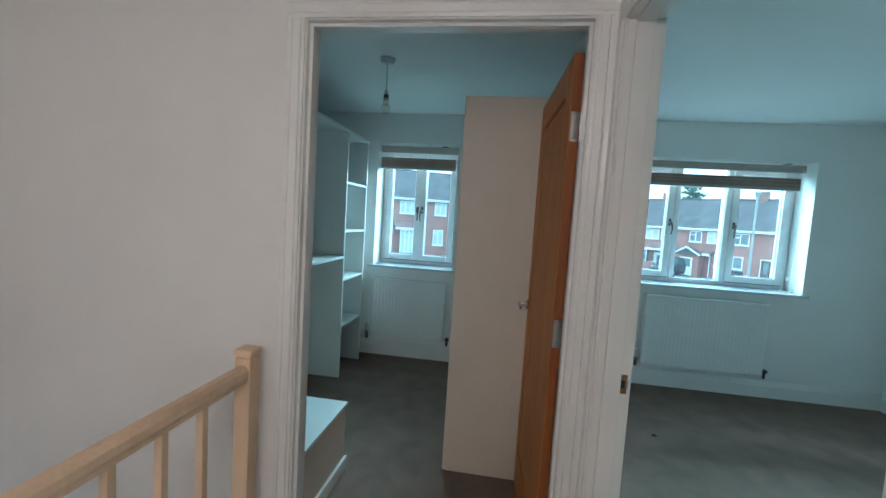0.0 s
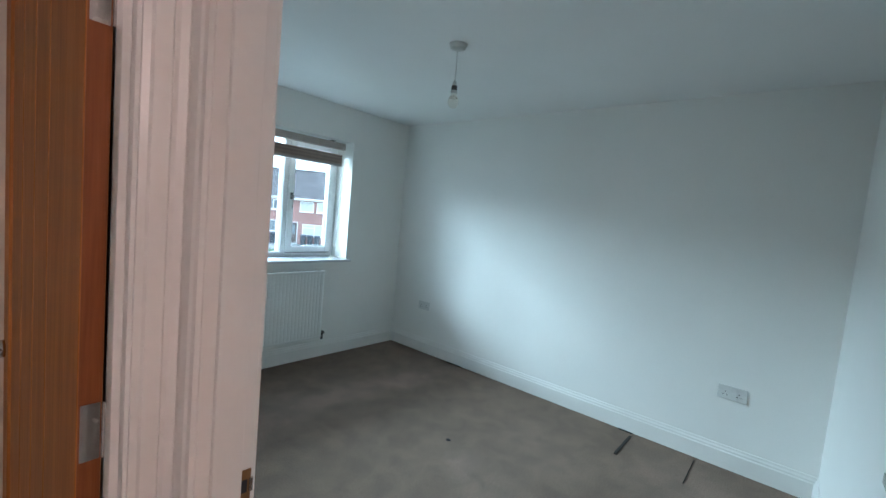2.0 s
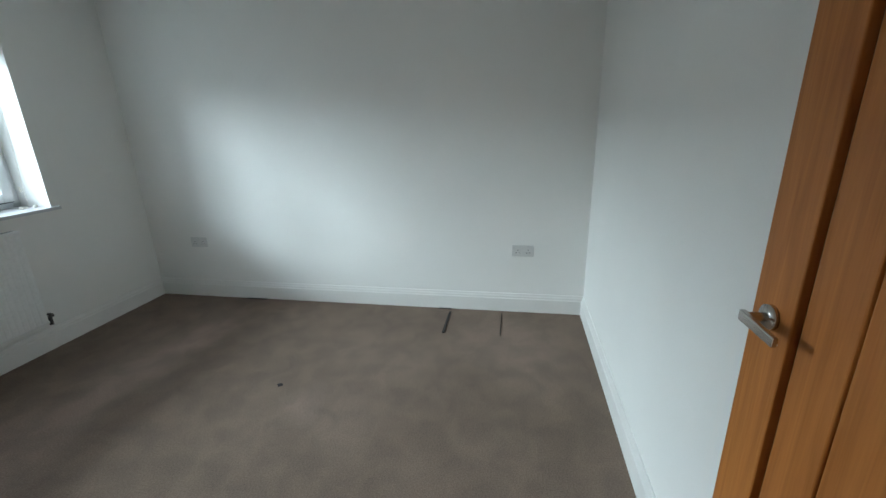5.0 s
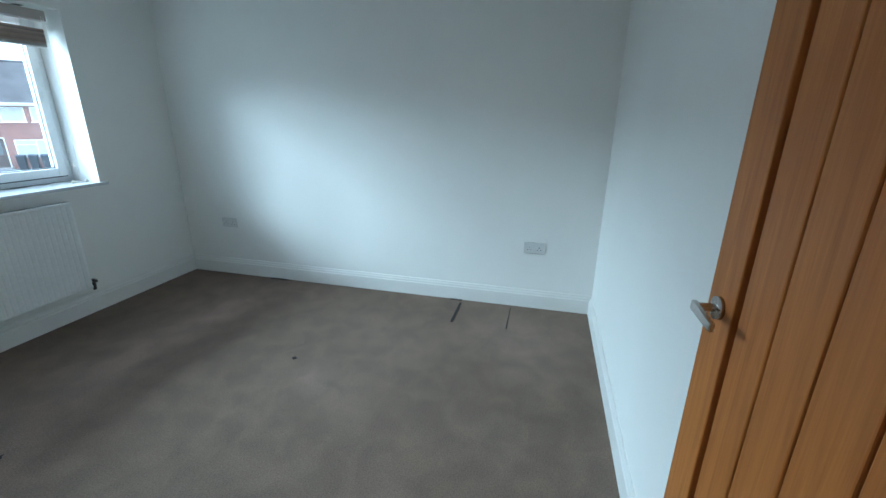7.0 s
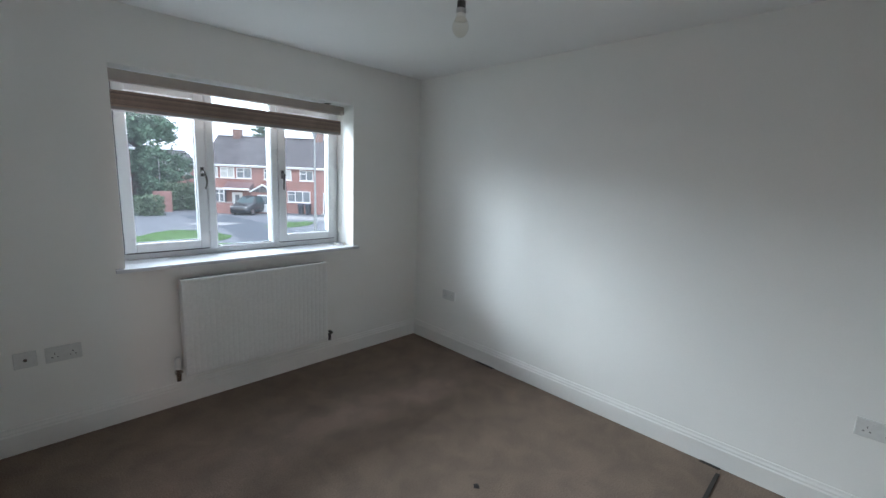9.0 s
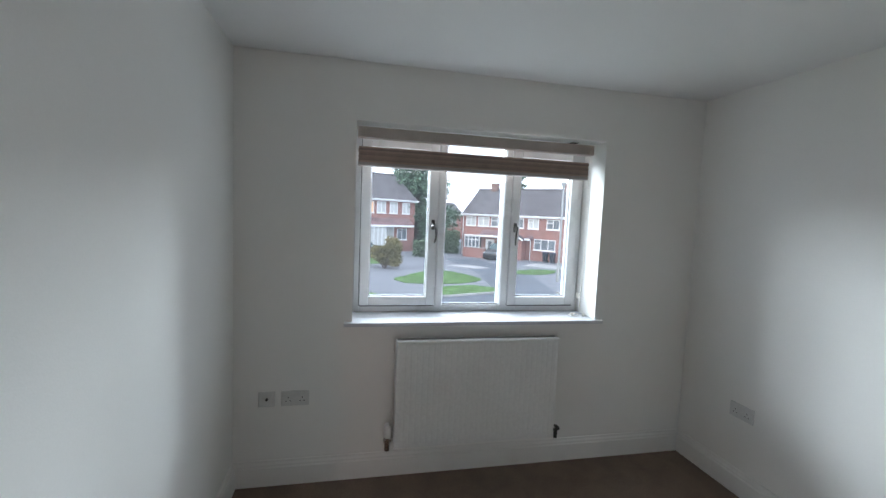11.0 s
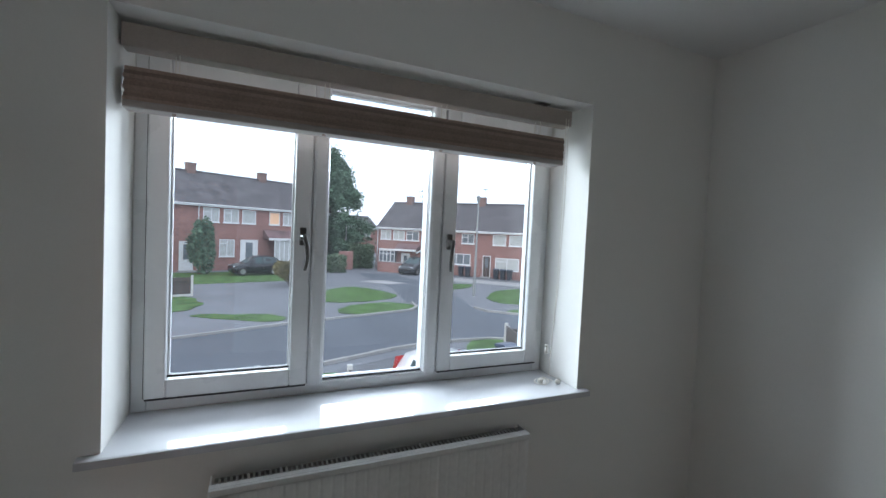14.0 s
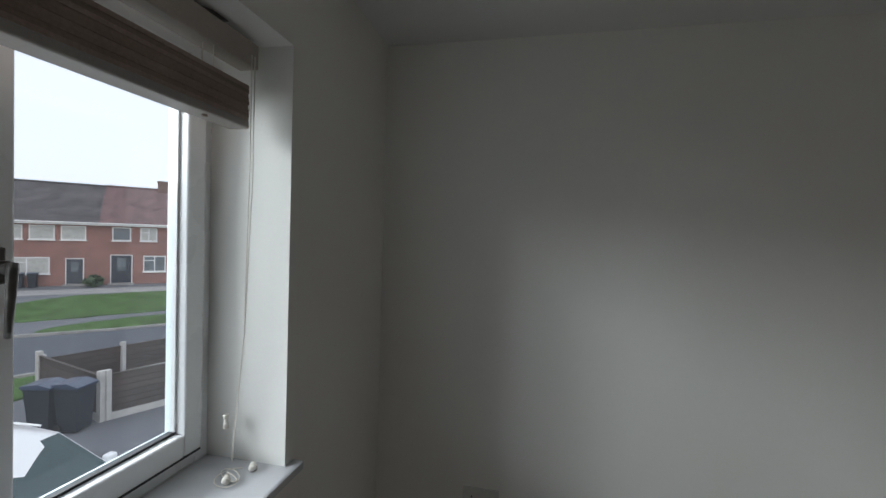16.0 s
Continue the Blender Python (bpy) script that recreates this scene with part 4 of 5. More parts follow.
sheet("paving", [(9.0, 35.6), (10.8, 36.4), (12.6, 34.4), (11.0, 33.8)], 0.014, SLABS, "pale concrete patch on the forecourt", "paving")
sheet("paving", [(16.2, 36.4), (18.2, 38.4), (30.5, 26.4), (28.2, 24.6), (21.5, 31.6)], 0.014, SLABS, "pale concrete path in front of the terrace", "paving")


def kerb(pts, side, label):
    """Kerb stones along a line."""
    k = thing("kerb", label, "kerb", pose(0, 0, 0), kind="structure")
    me = mesh_of("kerb_stone", block(B(), -0.4525, 0.4525, -0.06, 0.06, -0.1, 0.105, 0.012), KERB)
    i, left = 0, 0.0
    for (x0, y0), (x1, y1) in zip(pts, pts[1:]):
        d = Vector((x1 - x0, y1 - y0))
        n = max(1, round(d.length / 0.915))
        for j in range(n):
            c = Vector((x0, y0)) + d * ((j + 0.5) / n)
            st = new("kerb_stone", me)
            st.parent = k
            st.matrix_basis = pose(c.x, c.y, ZG + random.uniform(-0.006, 0.006), 0, 0, math.degrees(math.atan2(d.y, d.x))) @ Matrix.Diagonal((d.length / n / 0.915, 1, 1, 1))


kerb([(-7, 17.5), (-1, 19.8), (3, 21.4), (6, 22.4), (9.0, 23.35), (9.7, 24.2), (9.9, 25.6)], 1, "pale concrete kerb on the far side of the road")
kerb([(12.9, 23.6), (13.1, 22.5), (15.6, 20.0), (20, 16.6), (26, 11.6)], 1, "pale concrete kerb round the corner verge")
kerb([(-8, 10.6), (-4, 12.4), (3.6, 15.7)], -1, "pale concrete kerb in front of the house")
kerb([(3.6, 15.7), (6, 16.7), (8.0, 17.2), (10.2, 17.2), (12.5, 16.0), (16, 13.2)], -1, "pale low kerb across the drives")


# ---- terraced houses ----
def house(m, s0, s1, eave, ridge, label, windows, doors, tile, hip0=0.0, hip1=0.0, chimneys=(), extras=(), depth=7.2):
    """Front along x from s0 to s1 at y = 0, depth to +y; z = 0 at the ground."""
    h = thing("house", label, "house", m)
    part("wall", block(B(), s0 + 0.002, s1 - 0.002, 0, depth, 0, eave), BRICK, h)
    ov = 0.28
    bm = B()
    r0, r1 = s0 + hip0, s1 - hip1
    e0, e1 = s0 - (ov if hip0 else 0), s1 + (ov if hip1 else 0)
    mid = depth / 2
    v = [bm.verts.new(p) for p in ((e0, -ov, eave - 0.02), (e1, -ov, eave - 0.02), (e1, depth + ov, eave - 0.02), (e0, depth + ov, eave - 0.02), (r0, mid, ridge), (r1, mid, ridge))]
    for f in ((0, 1, 5, 4), (2, 3, 4, 5), (1, 2, 5), (3, 0, 4), (3, 2, 1, 0)):
        bm.faces.new([v[i] for i in f])
    roof = part("roof", bm, tile, h, "weathered tiled roof")
    part("ridge_tiles", rod(B(), (r0, mid, ridge + 0.02), (r1, mid, ridge + 0.02), 0.09, 8), tile, roof)
    part("fascia", block(B(), e0, e1, -ov - 0.03, -ov, eave - 0.17, eave + 0.0), TRIM, h, "white fascia board")
    part("gutter", rod(B(), (e0, -ov - 0.07, eave - 0.02), (e1, -ov - 0.07, eave - 0.02), 0.05, 8), TRIM, h, "white gutter")
    for c in chimneys:
        bm = block(B(), c - 0.36, c + 0.36, mid - 0.32, mid + 0.32, ridge - 0.5, ridge + 0.62)
        block(bm, c - 0.40, c + 0.40, mid - 0.36, mid + 0.36, ridge + 0.62, ridge + 0.72)
        part("chimney", bm, CHIMNEY, roof, "brick chimney stack")
    for a, b, z0, z1, lights, pane_mat in windows:
        w = new("window")
        w.parent = h
        bm = B()
        for x0, x1, y0, y1 in ((a, a + 0.07, z0, z1), (b - 0.07, b, z0, z1), (a + 0.07, b - 0.07, z0, z0 + 0.07), (a + 0.07, b - 0.07, z1 - 0.07, z1)):
            block(bm, x0, x1, -0.03, 0.05, y0, y1)
        for k in range(1, lights):
            x = a + (b - a) * k / lights
            block(bm, x - 0.035, x + 0.035, -0.028, 0.04, z0 + 0.07, z1 - 0.07)
        if lights > 1:
            block(bm, a + 0.07, a + (b - a) / lights - 0.035, -0.026, 0.04, z1 - 0.38, z1 - 0.32)
        part("frame", bm, TRIM, w, "white window frame")
        part("pane", block(B(), a + 0.07, b - 0.07, -0.012, 0.0, z0 + 0.07, z1 - 0.07), pane_mat, w)
        part("sill", block(B(), a - 0.05, b + 0.05, -0.09, 0.0, z0 - 0.07, z0), TRIM, w)
    for a, b, z1, mat in doors:
        d = part("door", block(B(), a + 0.06, b - 0.06, -0.03, 0.0, 0.12, z1 - 0.06), mat, h)
        bm = B()
        for x0, x1, y0, y1 in ((a, a + 0.06, 0.05, z1), (b - 0.06, b, 0.05, z1), (a + 0.06, b - 0.06, z1 - 0.06, z1)):
            block(bm, x0, x1, -0.05, 0.0, y0, y1)
        part("door_frame", bm, TRIM, d, "white door frame")
        part("door_glass", block(B(), a + 0.3 * (b - a), b - 0.3 * (b - a), -0.036, -0.03, 1.0, z1 - 0.25), WINDARK, d)
        part("step", block(B(), a - 0.1, b + 0.1, -0.45, 0.0, 0, 0.12), SLABS, d)
    for kind_, a, b, z0, z1, out in extras:
        if kind_ == "canopy":
            bm = prism(B(), [(0, z1), (-out, z0 + 0.12), (-out, z0), (0, z0)], a, b, "x")
            part("canopy", bm, TILERED, h, "tiled lean-to porch canopy")
            part("canopy_fascia", block(B(), a, b, -out - 0.03, -out, z0 - 0.08, z0 + 0.12), TRIM, h, "white canopy fascia")
        elif kind_ == "porch":
            porch = part("porch", block(B(), a + 0.15, b - 0.15, -out, 0, 0, z0), BRICK, h, "brick entrance porch")
            c = (a + b) / 2
            part("porch_roof", prism(B(), [(a, z0), (b, z0), (c, z1)], -out - 0.15, 0, "y"), tile, porch)
            bm = B()
            for p, q in (((a, z0), (c, z1)), ((b, z0), (c, z1))):
                rod(bm, (p[0], -out - 0.17, p[1]), (q[0], -out - 0.17, q[1]), 0.075, 6)
            part("barge_board", bm, TRIM, porch, "white gable barge boards")
            part("porch_door", block(B(), c - 0.55, c + 0.55, -out - 0.03, -out, 0.1, 1.75), DOORWHITE, porch, "white glazed porch door")
            part("porch_glass", block(B(), c - 0.40, c + 0.40, -out - 0.04, -out - 0.03, 0.9, 1.65), WINDARK, porch)
        elif kind_ == "bay":
            bay = part("bay", block(B(), a, b, -out, 0, 0, z0), BRICK, h, "brick base of the bay window")
            bm = B()
            for k in range(5):
                x = a + (b - a) * k / 4
                block(bm, x - 0.04, x + 0.04, -out - 0.01, -out + 0.06, z0, z1)
            for z in (z0, (z0 * 0.35 + z1 * 0.65), z1 - 0.08):
                block(bm, a, b, -out - 0.008, -out + 0.055, z, z + 0.08)
            part("bay_frame", bm, TRIM, bay, "white bay window frame")
            part("bay_pane", block(B(), a + 0.03, b - 0.03, -out + 0.02, 0, z0, z1), WINDARK, bay)
            part("bay_roof", block(B(), a - 0.05, b + 0.05, -out - 0.08, 0, z1, z1 + 0.12), TRIM, bay)
        elif kind_ == "pipe":
            bm = rod(B(), (a, -0.06, 0.0), (a, -0.06, z1 - 0.3), 0.04, 8)
            rod(bm, (a, -0.06, z1 - 0.3), (a, -0.34, z1 - 0.04), 0.04, 8)
            part("downpipe", bm, TRIM, h, "white plastic downpipe")
        elif kind_ == "glazed_porch":
            bm = B()
            for k in range(5):
                x = a + (b - a) * k / 4
                block(bm, x - 0.04, x + 0.04, -out, -out + 0.07, z0, z1)
            block(bm, a, b, -out + 0.003, -out + 0.06, z1 - 0.1, z1)
            block(bm, a, b, -out + 0.003, -out + 0.06, z0, z0 + 0.12)
            gp = part("porch", bm, TRIM, h, "white glazed porch front")
            part("porch_glass", block(B(), a, b, -out + 0.025, -out + 0.03, z0, z1), CURTAIN, gp)
    return h


R = Matrix.Translation((13.0, 47.0, ZG)) @ pose(0, 0, 0, 0, 0, -45)
Z = 2.6
CU = CURTAIN
UP = (Z + 0.60, Z + 1.58)
house(R, 0.25, 5.55, Z + 1.83, Z + 4.75, "red brick end terrace house with gabled roof and bay window",
      [(0.75, 2.0, *UP, 2, CU), (2.25, 3.6, *UP, 2, CU), (3.8, 5.25, *UP, 2, WINDARK)], [(3.3, 4.3, Z - 0.75, DOORWHITE)], TILE, chimneys=(2.35,),
      extras=(("pipe", 0.42, 0, 0, Z + 1.83, 0), ("bay", 0.95, 2.75, Z - 1.75, Z - 0.5, 0.5), ("canopy", 2.9, 5.4, Z - 0.42, Z + 0.25, 0.95)))
house(R, 5.55, 12.0, Z + 1.83, Z + 4.75, "red brick terrace house with a white gabled porch",
      [(6.45, 7.5, *UP, 2, WINDARK), (7.95, 9.1, *UP, 2, CU), (9.9, 11.2, *UP, 2, WINDARK), (8.7, 10.9, Z - 1.5, Z - 0.42, 3, WINDARK)], [], TILE, chimneys=(10.8,),
      extras=(("pipe", 8.35, 0, 0, Z - 0.2, 0), ("porch", 5.6, 8.0, Z - 0.6, Z + 0.1, 1.1), ("canopy", 8.0, 8.6, Z - 0.5, Z - 0.1, 0.9)))
house(R, 12.0, 18.3, Z + 1.83, Z + 4.75, "red brick terrace house with white windows and a dark door",
      [(13.05, 14.35, *UP, 1, CU), (14.65, 15.95, *UP, 1, CU), (16.25, 17.6, *UP, 1, CU), (13.4, 15.7, Z - 1.75, Z - 0.6, 2, CU)], [(16.5, 17.5, Z - 0.68, DOORDARK), (12.15, 12.95, Z - 0.45, DOORBROWN)], TILE)
house(R, 18.3, 25.2, Z + 1.83, Z + 4.78, "red brick terrace house with a reddish tiled roof",
      [(19.05, 20.15, *UP, 1, WINDARK), (20.7, 21.75, *UP, 2, CU), (20.9, 22.3, Z - 1.7, Z - 0.5, 2, WINDARK), (23.0, 24.2, *UP, 2, CU)], [(18.95, 20.25, Z - 0.42, DOORDARK)], TILERED, chimneys=(22.0,))
house(R, 25.2, 33.0, Z + 1.83, Z + 4.78, "red brick end terrace house with a red roof",
      [(26, 27.3, *UP, 2, CU), (29, 30.3, *UP, 2, CU), (26, 28, Z - 1.7, Z - 0.5, 3, WINDARK)], [(30.0, 31.0, Z - 0.6, DOORWHITE)], TILERED, hip1=1.2)

LIT = material("lit_room_pane", (0.8, 0.5, 0.3), rough=0.3, bump=0)
LIT.node_tree.nodes["Principled BSDF"].inputs["Emission Color"].default_value = (1.0, 0.55, 0.3, 1)
LIT.node_tree.nodes["Principled BSDF"].inputs["Emission Strength"].default_value = 0.12
LM = Matrix.Translation((-4.0, 42.2, ZG)) @ pose(0, 0, 0, 0, 0, 27.6)
UL = (Z + 1.55, Z + 2.75)
house(LM, -14.2, -7.2, Z + 3.0, Z + 6.0, "red brick end terrace house with a grey tiled roof",
      [(-13.2, -11.9, *UL, 2, CU), (-9.6, -8.2, *UL, 2, CU), (-13.2, -11.6, Z - 1.4, Z + 0.1, 2, WINDARK)], [(-9.4, -8.4, Z + 0.0, DOORWHITE)], TILE, hip0=1.2)
house(LM, -7.2, -0.4, Z + 3.0, Z + 6.0, "red brick terrace house with a tiled porch canopy",
      [(-6.4, -4.8, *UL, 3, CU), (-2.9, -1.7, *UL, 2, CU), (-2.95, -1.9, Z - 1.4, Z + 0.1, 2, CU)], [], TILE,
      extras=(("canopy", -6.95, -4.45, Z + 0.1, Z + 0.75, 1.0), ("glazed_porch", -6.4, -4.8, 0.1, Z + 0.05, 0.9), ("pipe", -1.33, 0, 0, Z + 3.0, 0)))
house(LM, -0.4, 6.7, Z + 3.0, Z + 6.0, "red brick terrace house with white windows behind a parked car",
      [(1.5, 2.8, *UL, 2, CU), (3.15, 4.45, *UL, 2, CU), (4.75, 6.0, *UL, 1, CU), (2.85, 4.15, Z - 1.4, Z + 0.1, 2, CU)],
      [(4.65, 6.25, Z + 0.1, DOORWHITE), (-0.25, 0.8, Z - 0.1, DOORWHITE)], TILE, chimneys=(1.76,), extras=(("pipe", 1.15, 0, 0, Z + 3.0, 0),))
house(LM, 6.7, 13.6, Z + 3.0, Z + 6.0, "red brick end terrace house with tiled porch and lit window",
      [(7.3, 8.35, *UL, 1, LIT), (8.7, 9.8, *UL, 2, CU), (10.3, 11.3, *UL, 2, CU), (11.9, 12.9, *UL, 2, CU), (9.6, 10.9, Z - 1.1, Z + 0.1, 2, CU), (11.3, 12.6, Z - 1.3, Z - 0.1, 2, WINDARK)], [], TILE, hip1=0.3, chimneys=(8.32,),
      extras=(("canopy", 6.75, 12.8, Z + 0.2, Z + 1.05, 1.1), ("glazed_porch", 7.4, 9.3, 0.1, Z + 0.15, 1.0)))


house(Matrix.Translation((12.6, 76.0, ZG)), 0, 8.2, 4.4, 6.5, "distant brick house seen past the end of the terrace",
      [(0.8, 2.2, 2.9, 4.0, 2, CU), (3.2, 4.6, 2.9, 4.0, 2, CU), (5.6, 7.0, 2.9, 4.0, 2, CU)], [], TILE, hip0=0.8, hip1=0.8)


# ---- trees and shrubs ----
def leaves(rng, points, size, up=0.3):
    """Small leaf-spray triangles round the given points."""
    vs, fs = [], []
    for p in points:
        a, b = Vector((rng.gauss(0, 1), rng.gauss(0, 1), rng.gauss(up, 0.7))).normalized(), Vector((rng.gauss(0, 1), rng.gauss(0, 1), rng.gauss(0, 1))).normalized()
        s = size * rng.uniform(0.5, 1.4)
        q = Vector(p)
        i = len(vs)
        c = a.cross(b) * s * 0.5
        vs += [q - a * s * 0.5, q + c, q + a * s, q - c]
        fs.append((i, i + 1, i + 2, i + 3))
    me = bpy.data.meshes.new("leaves")
    me.from_pydata([tuple(v) for v in vs], [], fs)
    return me


def crown(name, rng, points, size, mat, parent, label):
    me = leaves(rng, points, size)
    me.name = name
    me.materials.append(mat)
    ob = new(name, me)
    ob.parent = parent
    tagged(ob, label, kind="stuff")


def conifer(x, y, height, width, n, label, seed, mat=LEAFDARK, flat=0.0, start=0.06):
    rng = random.Random(seed)
    t = thing("conifer_tree" if not flat else "pine_tree", label, "tree", pose(x, y, ZG))
    bm = rod(B(), (0, 0, 0), (0.1, 0.05, height * 0.96), 0.028 * height, 9, 0.02)
    limbs = []
    for k in range(46 if flat else 190):
        f = rng.uniform(start, 0.97)
        a = rng.uniform(0, math.tau)
        reach = width * (min(1.0, (1 - f) / 0.6) ** 0.85 * 0.94 + 0.06) * rng.uniform(0.72, 1.1)
        if flat:
            reach = width * rng.uniform(0.4, 1.0) * math.sin(math.pi * min(1, (f - start) / (1 - start) * 0.9 + 0.1))
        e = Vector((math.cos(a) * reach, math.sin(a) * reach, f * height + reach * (rng.uniform(-0.1, 0.3) if flat else rng.uniform(-0.45, -0.1))))
        s = Vector((0, 0, f * height))
        limbs.append((s, e))
        rod(bm, s, e, 0.05, 5, 0.012)
    part("trunk", bm, BARK, t)
    pts = []
    for _ in range(n):
        s, e = rng.choice(limbs)
        u = rng.uniform(0.15, 1.05) ** 0.7
        p = s.lerp(e, u)
        sp = 0.30 + 0.02 * height
        pts.append((p.x + rng.gauss(0, sp * 0.55), p.y + rng.gauss(0, sp * 0.55), p.z + rng.gauss(0, sp * (0.2 if flat else 0.6))))
    crown("crown", rng, pts, 0.23, mat, t, "dense dark green needle sprays")


conifer(8.9, 53.0, 13.6, 5.2, 60000, "tall dense dark green conifer between the terraces", 3)
conifer(27.0, 66, 12.4, 1.6, 2200, "far pine with flat layered branches behind the roofs", 8, flat=1.0, start=0.66)


def bush(name, x, y, rx, ry, h, n, mat, label, seed, boxy=False, size=0.16):
    rng = random.Random(seed)
    b = thing(name, label, "shrub", pose(x, y, ZG))
    bm = B()
    for k in range(9):
        a = rng.uniform(0, math.tau)
        rod(bm, (0.1 * math.cos(a), 0.1 * math.sin(a), 0), (rx * 0.6 * math.cos(a), ry * 0.6 * math.sin(a), h * rng.uniform(0.5, 0.85)), 0.025, 5, 0.008)
    part("stems", bm, BARK, b)
    lumps = [(rng.uniform(-0.6, 0.6), rng.uniform(-0.6, 0.6), rng.uniform(0.25, 0.8), rng.uniform(0.3, 0.55)) for _ in range(14)]
    pts = []
    for _ in range(n):
        if boxy:
            p = (rng.uniform(-rx, rx), rng.uniform(-ry, ry), h * rng.uniform(0.02, 1.0) + rng.gauss(0, 0.05))
        else:
            lx, ly, lz, lr = rng.choice(lumps)
            v = Vector((rng.gauss(0, 1), rng.gauss(0, 1), rng.gauss(0, 1))).normalized() * lr * rng.uniform(0.6, 1.05)
            p = ((lx + v.x) * rx, (ly + v.y) * ry, max(0.02, (lz + v.z * 0.6) * h))
        pts.append(p)
    crown("foliage", rng, pts, size, mat, b, "many small leaves with gaps")


bush("shrub", 3.75, 33.4, 1.3, 1.0, 2.3, 7000, LEAFYEL, "rounded yellow-green shrub at the edge of the lawn", 21, size=0.12)
bush("shrub", -2.5, 40.2, 1.0, 0.9, 4.3, 5200, LEAFDARK, "tall dark evergreen shrub in front of the house", 22, size=0.2)
bush("hedge", 11.6, 47.0, 1.25, 0.9, 2.5, 3600, LEAFMID, "clipped dense green hedge beside the end house", 23, boxy=True)
bush("hedge", 8.2, 42.6, 1.0, 0.7, 1.6, 1500, LEAFMID, "low dark hedge under the conifer", 25, boxy=True)
bush("shrub", 25.0, 33.3, 0.5, 0.5, 0.8, 700, LEAFMID, "small round shrub beside a front door", 26)
rng = random.Random(40)
wood = thing("far_woods", "hazy line of distant trees beyond the houses", "woods", pose(0, 0, ZG), kind="stuff")
pts = []
for _ in range(9000):
    a = rng.uniform(-70, 95)
    base = 3.6 + 1.6 * noise.noise((a * 0.09, 0.3, 0.7)) + 0.8 * noise.noise((a * 0.4, 2.3, 0.7))
    pts.append((a, 120 + rng.gauss(0, 3) - 0.2 * a, rng.uniform(0, 1) ** 0.6 * base))
crown("tree_line", rng, pts, 1.4, LEAFMID, wood, "distant mixed foliage")


